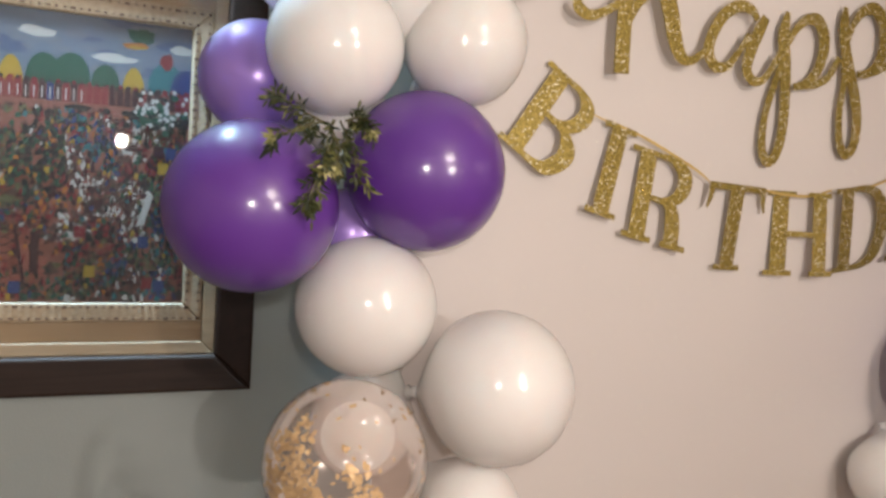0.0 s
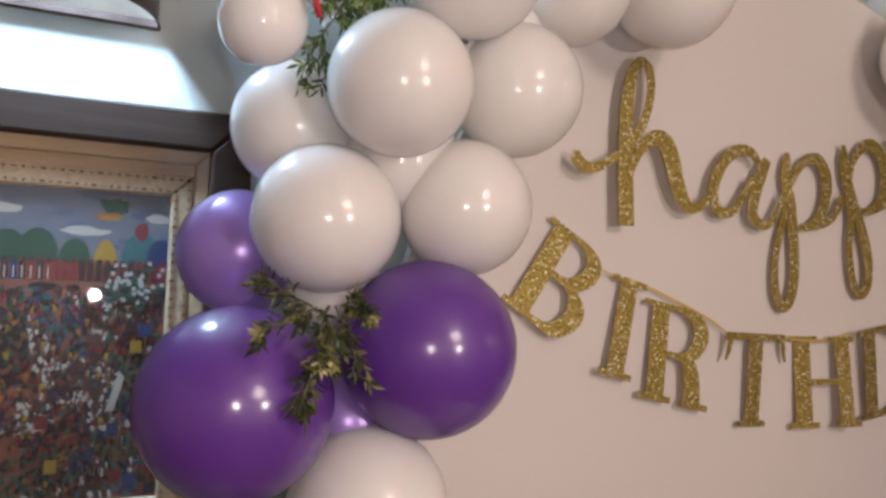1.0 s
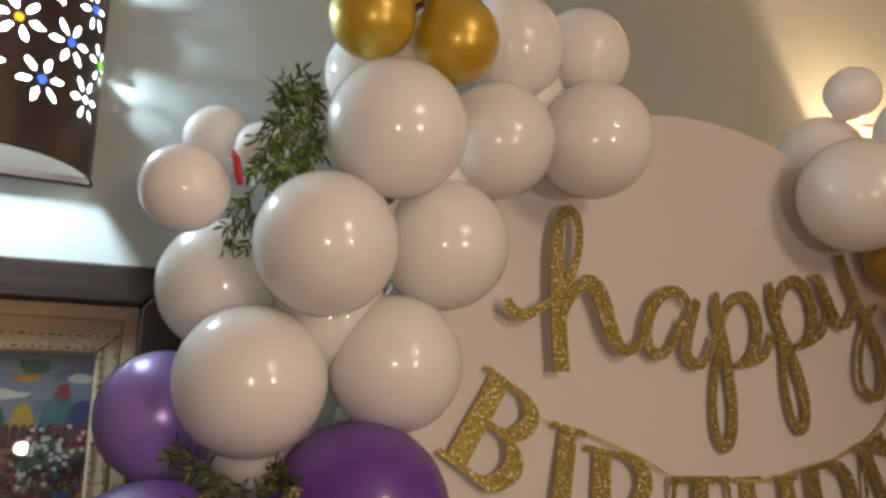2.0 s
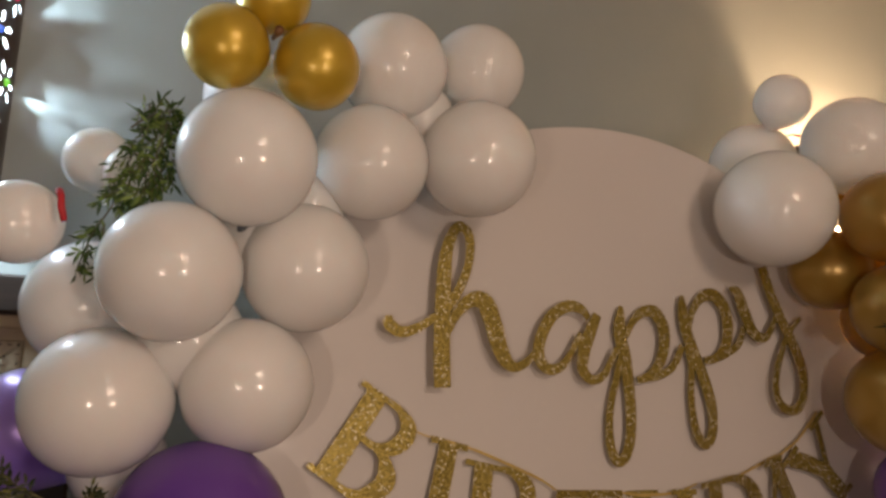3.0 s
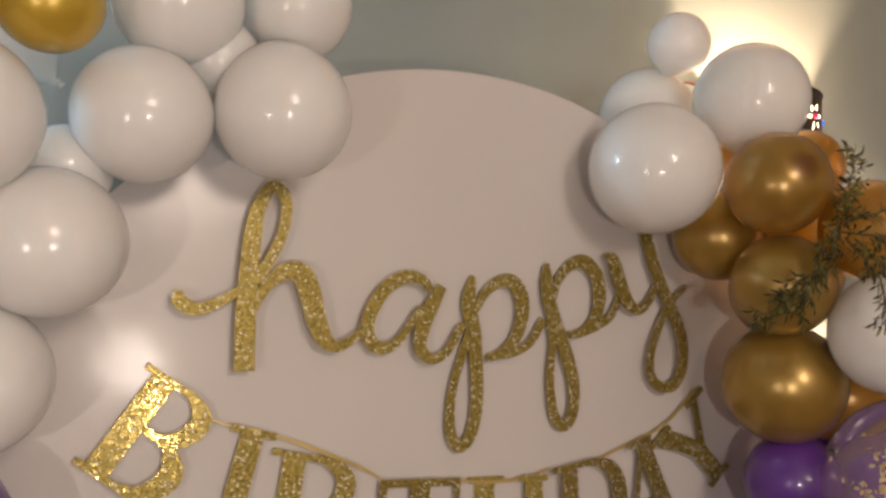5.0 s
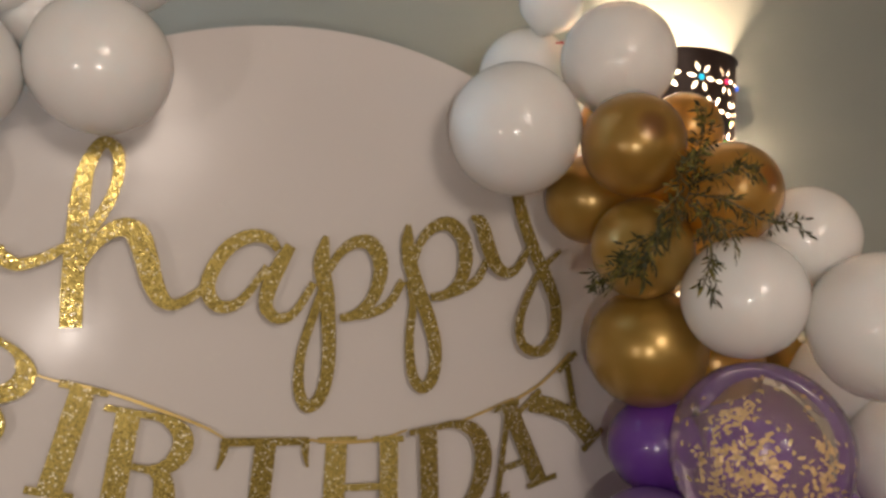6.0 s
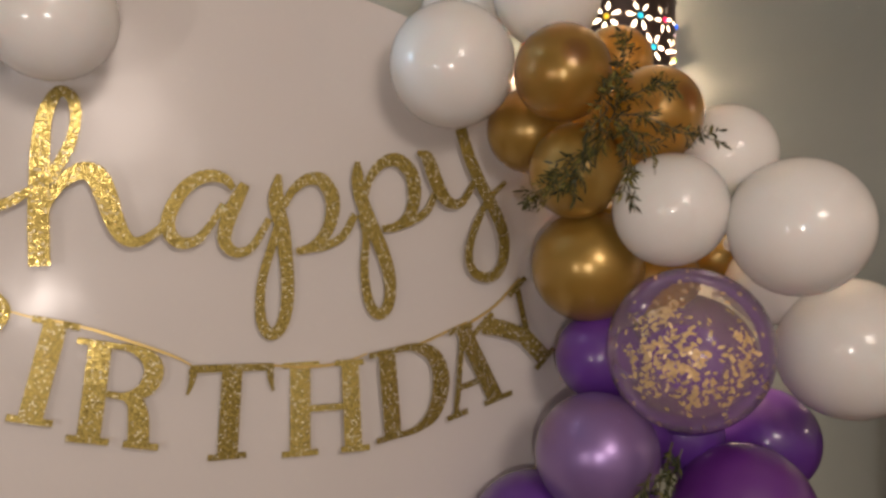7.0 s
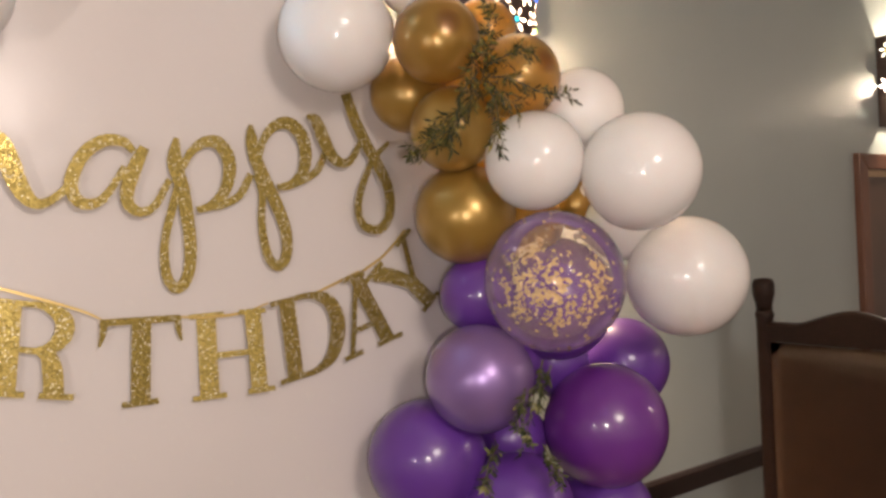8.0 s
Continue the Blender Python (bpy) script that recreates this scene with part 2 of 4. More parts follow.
frost.links.new(both_ways.outputs[0], frost.nodes["Material Output"].inputs["Surface"])
M_LINING = material("shade_lining", (0.36, 0.34, 0.32), 0.5, 0, 20, 0.06)


def leaf_material(name, base, light):
    m = material(name, base, 0.5)
    nt = m.node_tree
    b = nt.nodes["Principled BSDF"]
    b.inputs["Specular IOR Level"].default_value = 0.3
    geo = nt.nodes.new("ShaderNodeNewGeometry")
    mix = nt.nodes.new("ShaderNodeMix")
    mix.data_type = "RGBA"
    mix.inputs["A"].default_value, mix.inputs["B"].default_value = (*base, 1), (*light, 1)
    few = nt.nodes.new("ShaderNodeMath")
    few.operation = "POWER"
    few.inputs[1].default_value = 3.2
    nt.links.new(geo.outputs["Random Per Island"], few.inputs[0])
    nt.links.new(few.outputs[0], mix.inputs["Factor"])
    nt.links.new(mix.outputs["Result"], b.inputs["Base Color"])
    return m


# olive leaf with the backlit sprig's darkness put into its colour
M_LEAF_BACKLIT = leaf_material("leaf_backlit_green", (0.024, 0.027, 0.005), (0.20, 0.17, 0.03))
M_LEAF_LIGHT = leaf_material("leaf_fresh", (0.024, 0.062, 0.010), (0.20, 0.29, 0.06))
M_LEAF_PALE = leaf_material("leaf_variegated", (0.014, 0.022, 0.006), (0.15, 0.155, 0.045))
M_LEAF_CREAM = leaf_material("leaf_cream", (0.20, 0.19, 0.07), (0.58, 0.54, 0.28))


# ---------------------------------------------------------------- mesh helpers
def part(name, bm, mat, parent=None, label="", smooth=False):
    """Links a bmesh as one mesh object under a thing or a part."""
    me = bpy.data.meshes.new(name)
    bm.to_mesh(me)
    bm.free()
    for m in mat if isinstance(mat, (list, tuple)) else (mat,):
        me.materials.append(m)
    if smooth:
        for p in me.polygons:
            p.use_smooth = True
    ob = new(name, me)
    ob.parent = parent
    if label:
        ob["label"] = label
    return ob


def empty(name, at=(0, 0, 0)):
    ob = new(name)
    ob.empty_display_size = 0.05
    ob.matrix_basis = pose(*at)
    return ob


def box(bm, x0, x1, y0, y1, z0, z1, bevel=0.0):
    made = bmesh.ops.create_cube(bm, size=1.0)
    bmesh.ops.transform(bm, matrix=Matrix.Translation(((x0 + x1) / 2, (y0 + y1) / 2, (z0 + z1) / 2)) @ Matrix.Diagonal((x1 - x0, y1 - y0, z1 - z0, 1)), verts=made["verts"])
    if bevel:
        edges = list({e for v in made["verts"] for e in v.link_edges})
        bmesh.ops.bevel(bm, geom=edges, offset=bevel, segments=2, affect="EDGES", profile=0.6)
    return bm


def boxed(*a, **k):
    return box(bmesh.new(), *a, **k)


def smooth_path(points, step=6):
    """Catmull-Rom through rows of numbers."""
    p = [np.array(q, float) for q in points]
    p = [2 * p[0] - p[1], *p, 2 * p[-1] - p[-2]]
    out = []
    for i in range(1, len(p) - 2):
        for k in range(step):
            t = k / step
            out.append(0.5 * (2 * p[i] + (p[i + 1] - p[i - 1]) * t + (2 * p[i - 1] - 5 * p[i] + 4 * p[i + 1] - p[i + 2]) * t * t + (3 * p[i] - p[i - 1] - 3 * p[i + 1] + p[i + 2]) * t**3))
    out.append(p[-2])
    return np.array(out)


def tube(bm, pts, r0, r1, sides=6):
    """A round stem along points, tapering from r0 to r1."""
    rings, n = [], len(pts)
    for i, p in enumerate(pts):
        d = Vector(pts[min(i + 1, n - 1)]) - Vector(pts[max(i - 1, 0)])
        q = d.to_track_quat("Z", "Y")
        r = r0 + (r1 - r0) * i / (n - 1)
        rings.append([bm.verts.new(Vector(p) + q @ Vector((r * math.cos(a), r * math.sin(a), 0))) for a in (2 * math.pi * k / sides for k in range(sides))])
    for a, b in zip(rings, rings[1:]):
        for k in range(sides):
            bm.faces.new((a[k], a[(k + 1) % sides], b[(k + 1) % sides], b[k]))
    bm.faces.new(rings[0][::-1])
    bm.faces.new(rings[-1])


# ---------------------------------------------------------------- the room
def slab(name, *dims, mat=M_ROOM, label=""):
    return tagged(part(name, boxed(*dims), mat), label, name.split("_")[0], kind="structure")


X0, X1, Y0, TOP = -2.6, 6.6, -3.6, 3.35
slab("floor", X0, X1, Y0, WALL, FLOOR - 0.1, FLOOR, mat=M_FLOOR, label="dark brown boarded floor of the room")
slab("wall_north", X0, X1, WALL, WALL + 0.15, FLOOR, TOP, mat=M_WALL, label="grey-blue painted wall behind the party backdrop")
slab("wall_south", X0, X1, Y0 - 0.15, Y0, FLOOR, TOP, label="plain pale painted wall of the room")
slab("wall_west", X0 - 0.15, X0, Y0 - 0.15, WALL + 0.15, FLOOR, TOP, label="plain pale painted side wall")
slab("wall_east", X1, X1 + 0.15, Y0 - 0.15, WALL + 0.15, FLOOR, TOP, label="plain pale painted end wall")
slab("ceiling", X0 - 0.15, X1 + 0.15, Y0 - 0.15, WALL + 0.15, TOP, TOP + 0.1, mat=M_CEILING, label="plain unseen ceiling, dulled to cut bounced lamp light")

bm = boxed(X0, X1, WALL - 0.02, WALL, 0.968, 1.04, bevel=0.004)
box(bm, X0, X1, WALL - 0.028, WALL - 0.0205, 1.022, 1.036, bevel=0.003)
tagged(part("dado_rail", bm, M_DADO), "dark-stained wooden dado rail along the grey wall", "trim", kind="structure")


# ---------------------------------------------------------------- backdrop board
def backdrop_board(cx, cz, r, y, thick):
    outline = [(cx + r * math.cos(a), cz + r * math.sin(a)) for a in (math.pi * k / 72 for k in range(73))]
    outline += [(cx - r, FLOOR), (cx + r, FLOOR)]
    bm = bmesh.new()
    front = [bm.verts.new((x, y, z)) for x, z in outline]
    back = [bm.verts.new((x, y + thick, z)) for x, z in outline]
    bm.faces.new(front)
    bm.faces.new(back[::-1])
    for k in range(len(front)):
        f = bm.faces.new((front[k], back[k], back[(k + 1) % len(front)], front[(k + 1) % len(front)]))
        f.material_index = 1
    bmesh.ops.recalc_face_normals(bm, faces=bm.faces)
    ob = empty("backdrop_board", (0, 0, 0))
    part("board", bm, (M_PANEL, M_EDGE), ob)
    for sx in (cx - 0.5, cx + 0.5):
        part("foot", boxed(sx - 0.03, sx + 0.03, y + thick + 0.001, y + 0.2, FLOOR, FLOOR + 0.04, bevel=0.004), M_DARK, ob, "dark wooden foot behind the board")
    return tagged(ob, "white glossy round-topped party backdrop board standing before the wall", "backdrop")


backdrop_board(1.31, 1.653, 0.75, PANEL, 0.022)


# ---------------------------------------------------------------- gold glitter letters
def ribbon_strip(bm, pts, y, thick, curl=0.0):
    """A flat card stroke along rows of (x, z, width) in metres, standing at depth y."""
    n = len(pts)
    rows = []
    for i, (x, z, w) in enumerate(pts):
        a, b = pts[max(i - 1, 0)], pts[min(i + 1, n - 1)]
        d = Vector((b[0] - a[0], b[1] - a[1]))
        d = d.normalized() if d.length > 1e-9 else Vector((1, 0))
        nx, nz = -d.y * w / 2, d.x * w / 2
        off = curl * math.sin(9 * x + 5 * z)
        rows.append([bm.verts.new(c) for c in ((x + nx, y + off, z + nz), (x - nx, y + off, z - nz), (x - nx, y + off + thick, z - nz), (x + nx, y + off + thick, z + nz))])
    for p, q in zip(rows, rows[1:]):
        for k in range(4):
            bm.faces.new((p[k], p[(k + 1) % 4], q[(k + 1) % 4], q[k]))
    bm.faces.new(rows[0][::-1])
    bm.faces.new(rows[-1])


OX, OZ = 0.92, 1.915   # foot of the script h


def script_letter(parent, strokes, layer, y, rise=0.0, shift=0.0):
    """One letter of the joined script word: strokes of (x, z, width) in millimetres from the foot of the h."""
    bm = bmesh.new()
    for k, stroke in enumerate(strokes):
        pts = smooth_path([(OX + (x + shift) / 1000, OZ + (z + rise) / 1000, 1.14 * w / 1000) for x, z, w in stroke])
        ribbon_strip(bm, [tuple(p) for p in pts], y - 0.0004 * (k + layer), 0.0012, 0.0012)
    bmesh.ops.recalc_face_normals(bm, faces=bm.faces)
    return part("letter", bm, M_GLITTER, parent)


word = empty("script_banner", (0, 0, 0))
H = [[(6, 0, 25), (4, 60, 25), (4, 111, 24), (6, 180, 22), (12, 225, 18), (28, 257, 15), (45, 253, 15), (52, 232, 14), (49, 197, 13), (35, 160, 14), (14, 124, 14)],
     [(-87, 106, 10), (-84, 92, 17), (-64, 82, 15), (-38, 90, 13), (-6, 110, 11)],
     [(6, 72, 10), (28, 115, 14), (55, 140, 21), (80, 136, 28), (95, 104, 28), (104, 74, 26), (118, 46, 21), (136, 36, 14), (158, 46, 12), (182, 67, 11)]]
A = [[(288, 122, 10), (272, 138, 15), (243, 140, 18), (212, 120, 19), (191, 84, 19), (187, 55, 19), (202, 34, 17), (228, 36, 14), (250, 60, 11), (272, 96, 10)],
     [(306, 130, 15), (290, 98, 21), (276, 62, 21), (274, 34, 18), (292, 18, 15), (318, 28, 12), (346, 74, 11)]]
P = [[(0, 150, 8), (-4, 120, 21), (-4, 98, 23), (6, 60, 22), (11, 20, 21), (15, -25, 20), (14, -70, 19), (4, -106, 18), (-14, -118, 17), (-28, -98, 16), (-31, -60, 14), (-26, -20, 13), (-12, 28, 13), (1, 70, 12)],
     [(8, 96, 10), (24, 124, 13), (48, 143, 17), (74, 143, 22), (92, 118, 23), (93, 84, 21), (80, 50, 18), (56, 28, 14), (30, 20, 11)],
     [(48, 24, 10), (78, 29, 12), (112, 48, 13), (134, 86, 12)]]
Y = [[(620, 200, 6), (640, 191, 22), (655, 155, 24), (672, 122, 22), (692, 109, 17), (714, 116, 13), (740, 156, 11)],
     [(709, 250, 21), (728, 197, 22), (752, 148, 22), (778, 104, 22), (799, 56, 21), (800, 10, 19), (784, -20, 18), (758, -28, 17), (732, -14, 15), (725, 22, 14), (740, 70, 13), (768, 120, 11), (806, 155, 7)]]
P2 = [[(498, 178, 7), (499, 150, 20), (503, 120, 22), (514, 90, 22), (528, 58, 22), (544, 22, 22), (557, -18, 21), (560, -55, 19), (553, -82, 18), (537, -92, 17), (521, -74, 16), (513, -38, 14), (511, 0, 13), (514, 46, 12), (504, 84, 10)],
      [(510, 112, 10), (522, 150, 13), (545, 177, 17), (574, 184, 22), (600, 163, 24), (608, 125, 23), (599, 88, 19), (574, 65, 15), (545, 59, 11)],
      [(560, 61, 10), (592, 70, 12), (630, 92, 13), (650, 128, 12)]]
script_letter(word, H, 0, 1.284, 0, 2)
script_letter(word, A, 3, 1.290, 3, -1)
script_letter(word, [[(x + 364, z, w) for x, z, w in s] for s in P], 5, 1.300, 3, -1)
script_letter(word, P2, 8, 1.302, 5, 4)
script_letter(word, Y, 11, 1.296, 4, -5)
tagged(word, "script word happy cut from gold glitter card on the board", "banner")


def block_letter(parent, strokes, foot, u, v, depth, turn=0.0, lean=0.0):
    """A serif capital. strokes: lists of (u, v, width) in millimetres; foot: its lower left corner; u, v: its axes on the board.
    turn, lean: degrees by which the card swings on its string and tips forward."""
    u, v, bm = Vector(u).normalized(), Vector(v).normalized(), bmesh.new()
    for k, (curved, *stroke) in enumerate(strokes):
        rows = [(OX + (foot[0] + a * u.x + b * v.x) / 1000, OZ + (foot[1] + a * u.y + b * v.y) / 1000, w / 1000) for a, b, w in stroke]
        if curved:
            rows = [tuple(p) for p in smooth_path(rows)]
        ribbon_strip(bm, rows, depth - 0.0004 * k, 0.0012, 0.0)
    mid = sum((q.co for q in bm.verts), Vector()) / len(bm.verts)
    for q in bm.verts:
        q.co.y -= math.tan(math.radians(turn)) * (q.co.x - mid.x) + math.tan(math.radians(lean)) * (q.co.z - mid.z)
    bmesh.ops.recalc_face_normals(bm, faces=bm.faces)
    return part("letter", bm, M_GLITTER, parent)


bunting = empty("letter_bunting", (0, 0, 0))
block_letter(bunting, [  # B
    (0, (30, 4, 34), (30, 148, 34)), (0, (0, 5, 9), (48, 5, 9)), (0, (0, 147, 9), (48, 147, 9)),
    (1, (44, 147, 9), (74, 146, 12), (98, 132, 26), (102, 112, 28), (90, 90, 22), (68, 80, 12), (44, 80, 9)),
    (1, (60, 80, 9), (86, 76, 14), (108, 56, 30), (109, 36, 31), (94, 12, 24), (70, 5, 12), (40, 5, 9)),
], (-197, -117), (126, -84), (84, 126), 1.296, 2, -3)
block_letter(bunting, [  # I
    (0, (31, 3, 33), (31, 151, 33)), (0, (0, 5, 10), (62, 5, 10)), (0, (-1, 149, 10), (65, 149, 10)),
], (-35, -222), (64, -16), (36, 150), 1.297, -2, -3)
block_letter(bunting, [  # R
    (0, (31, 3, 33), (31, 150, 33)), (0, (0, 5, 10), (60, 5, 10)), (0, (-2, 149, 9), (60, 149, 9)),
    (1, (52, 149, 9), (80, 148, 13), (106, 134, 26), (112, 112, 29), (100, 88, 24), (76, 76, 12), (48, 76, 9)),
    (1, (72, 78, 12), (90, 68, 24), (98, 45, 30), (102, 6, 31)), (0, (80, 5, 10), (132, 5, 10)),
], (43, -260), (127, -26), (18, 154), 1.296, 2, -2)
block_letter(bunting, [  # T
    (0, (33, 3, 33), (33, 148, 33)), (0, (2, 5, 10), (64, 5, 10)), (0, (-34, 148, 12), (100, 148, 12)),
    (1, (-29, 148, 14), (-30, 128, 10), (-36, 108, 4)), (1, (95, 148, 14), (97, 128, 10), (103, 108, 4)),
], (246, -313), (62, -2), (8, 150), 1.297, -3, 2)
block_letter(bunting, [  # H
    (0, (30, 3, 34), (30, 153, 34)), (0, (0, 5, 10), (60, 5, 10)), (0, (0, 152, 10), (62, 152, 10)),
    (0, (120, 3, 30), (114, 153, 30)), (0, (98, 5, 10), (148, 5, 10)), (0, (88, 152, 10), (138, 152, 10)), (0, (40, 78, 11), (112, 78, 11)),
], (369, -322), (150, 2), (3, 157), 1.296, 8, -4)
block_letter(bunting, [  # D
    (0, (33, 3, 33), (33, 157, 33)), (0, (0, 5, 10), (48, 5, 10)), (0, (-2, 157, 10), (48, 157, 10)),
    (1, (44, 157, 10), (82, 156, 13), (118, 140, 25), (136, 108, 33), (136, 68, 34), (116, 26, 27), (80, 7, 13), (44, 5, 10)),
], (536, -315), (150, 22), (-16, 164), 1.297, -4, 2)
block_letter(bunting, [  # A
    (0, (20, 5, 11), (64, 158, 12)), (0, (112, 4, 34), (62, 158, 32)), (0, (0, 5, 10), (46, 5, 10)), (0, (84, 5, 10), (150, 5, 10)),
    (0, (34, 52, 11), (92, 52, 11)), (0, (30, 158, 11), (84, 158, 11)),
], (674, -288), (144, 36), (-26, 148), 1.297, -5, 0)
block_letter(bunting, [  # Y
    (0, (28, 4, 33), (26, 76, 33)), (0, (0, 5, 10), (56, 5, 10)),
    (1, (27, 66, 30), (4, 112, 32), (-22, 148, 33)), (1, (32, 66, 13), (56, 108, 12), (80, 148, 12)),
    (0, (-50, 150, 10), (8, 150, 10)), (0, (56, 150, 10), (106, 150, 10)),
], (871, -207), (40, 38), (-38, 40), 1.297, 3, 0)
for gap in ([(-40, -62, 4), (-6, -74, 4), (40, -84, 6)], [(60, -90, 5), (100, -104, 8), (190, -140, 7), (228, -162, 4)],
            [(350, -166, 5), (400, -172, 9), (470, -170, 8), (520, -156, 5)], [(600, -152, 8), (660, -130, 8), (720, -108, 9)], [(720, -112, 9), (780, -78, 9), (836, -26, 9)]):
    bm = bmesh.new()
    ribbon_strip(bm, [tuple(q) for q in smooth_path([(OX + x / 1000, OZ + z / 1000, 0.6 * w / 1000) for x, z, w in gap], 4)], 1.3005, 0.0006)
    part("ribbon", bm, M_RIBBON, bunting, "thin gold satin ribbon")
tagged(bunting, "gold glitter card letters spelling BIRTHDAY strung on a ribbon", "banner")


# ---------------------------------------------------------------- balloons
def unit_balloon():
    """Profile turned round z: round body, tip at +z, a neck drawn in at -z."""
    prof = []
    for k in range(1, 22):
        th = math.pi * k / 24
        r, z = math.sin(th), math.cos(th)
        if th > 2.0:
            s = (th - 2.0) / (math.pi * 21 / 24 - 2.0)
            r, z = r * (1 - 0.55 * s**2), z - 0.16 * s**2
        prof.append((r, z))
    prof += [(0.075, -1.15), (0.05, -1.19)]
    bm, n = bmesh.new(), 40
    rings = [[bm.verts.new((r * math.cos(2 * math.pi * k / n), r * math.sin(2 * math.pi * k / n), z)) for k in range(n)] for r, z in prof]
    top = bm.verts.new((0, 0, 1.0))
    for k in range(n):
        bm.faces.new((top, rings[0][k], rings[0][(k + 1) % n]))
        for a, b in zip(rings, rings[1:]):
            bm.faces.new((a[k], b[k], b[(k + 1) % n], a[(k + 1) % n]))
    bmesh.ops.recalc_face_normals(bm, faces=bm.faces)
    me = bpy.data.meshes.new("balloon_body")
    bm.to_mesh(me)
    bm.free()
    for p in me.polygons:
        p.use_smooth = True
    return me


def unit_knot():
    bm = bmesh.new()
    ring = [(0.05, -1.17), (0.085, -1.19), (0.09, -1.22), (0.05, -1.245), (0.07, -1.28), (0.115, -1.31), (0.10, -1.315), (0.03, -1.27)]
    rows = [[bm.verts.new((r * math.cos(a), r * math.sin(a), z)) for a in (2 * math.pi * k / 14 for k in range(14))] for r, z in ring]
    for a, b in zip(rows, rows[1:]):
        for k in range(14):
            bm.faces.new((a[k], b[k], b[(k + 1) % 14], a[(k + 1) % 14]))
    bmesh.ops.recalc_face_normals(bm, faces=bm.faces)
    me = bpy.data.meshes.new("balloon_knot")
    bm.to_mesh(me)
    bm.free()
    for p in me.polygons:
        p.use_smooth = True
    return me


def confetti(parent, r, seed, count):
    """Gold foil flecks that cling to the inside of a clear balloon, thickest in drifts on its room side."""
    rnd, bm = random.Random(seed), bmesh.new()
    out, side, up = Vector((-0.69, -0.70, 0.15)).normalized(), Vector((0.71, -0.70, 0.0)), Vector((0.1, 0.1, 0.99))
    drift = []
    for a, b in ((-0.4, 0.25), (-0.15, 0.05), (-0.55, -0.1), (-0.35, -0.15), (-0.1, -0.25), (0.05, -0.05), (-0.45, -0.45), (0.0, -0.6), (0.35, -0.55), (0.6, 0.05), (0.65, -0.2), (-0.2, 0.4), (0.15, -0.3)):
        drift.append(side * a + up * b + out * math.sqrt(1 - a * a - b * b))
    for _ in range(count):
        d = Vector((rnd.gauss(0, 1), rnd.gauss(0, 1), rnd.gauss(0, 1)))
        if rnd.random() < 0.85:
            d = rnd.choice(drift) * 3.2 + d * (0.30 if rnd.random() < 0.7 else 0.6)
        d.normalize()
        q = d.to_track_quat("Z", "Y")
        c = d * r * rnd.uniform(0.955, 0.985)
        tilt = Euler((rnd.gauss(0, 0.25), rnd.gauss(0, 0.25), rnd.uniform(0, 6.28))).to_quaternion()
        rr, slim = rnd.uniform(0.0034, 0.0062), rnd.uniform(0.4, 0.7)
        ring = [bm.verts.new(c + q @ (tilt @ Vector((rr * math.cos(a), rr * slim * math.sin(a), 0)))) for a in (2 * math.pi * k / 7 for k in range(7))]
        bm.faces.new(ring)
    ob = part("confetti", bm, M_FOIL, parent, "scattered gold foil confetti flecks")
    ob["kind"] = "stuff"
    return ob


BODY, KNOT = unit_balloon(), unit_knot()
SKIN = {"white": (M_WHITE, "white"), "purple": (M_PURPLE, "deep purple"), "magenta": (M_MAGENTA, "dark plum-purple"), "lilac": (M_LILAC, "glossy lilac"),
        "mpurple": (M_PEARL, "pearly metallic purple"), "gold": (M_GOLD, "antique gold"), "gold_even": (M_GOLD_EVEN, "antique gold"), "brass": (M_BRASS, "bright metallic gold"), "clear": (M_CLEAR, "clear")}
SHARED = {}


def balloon(colour, centre, r, spine, where, seed):
    mat, word_ = SKIN[colour]
    ob = empty("balloon", centre)
    c = Vector(centre)
    axis = (c - spine).normalized() if (c - spine).length > 1e-6 else Vector((0, -1, 0))
    rnd = random.Random(seed)
    axis = (axis + Vector((rnd.gauss(0, 0.12), rnd.gauss(0, 0.12), rnd.gauss(0, 0.12)))).normalized()
    turn = axis.to_track_quat("Z", "Y")
    for name, mesh in (("body", BODY), ("knot", KNOT)):
        key = (name, colour)
        if key not in SHARED:
            SHARED[key] = mesh.copy()
            SHARED[key].materials.append(mat)
        p = new(name, SHARED[key])
        p.parent = ob
        long = rnd.uniform(0.98, 1.03)
        p.matrix_basis = Matrix.LocRotScale(None, turn, (r, r, r * (long if name == "body" else 1)))
        if colour == "clear" and name == "body":
            p.visible_shadow, inner = False, p
    size = "small" if r < 0.062 else "large" if r > 0.1 else "medium-sized"
    label = f"{size} {word_} latex balloon {where}"
    if colour == "clear":
        foil = confetti(inner, r, seed, 520)
        foil.matrix_parent_inverse = inner.matrix_basis.inverted()
        label = f"clear balloon with gold confetti {where}"
    return tagged(ob, label, "balloon", "balloons of the " + ("left" if "picture" in where else "right") + " garland")


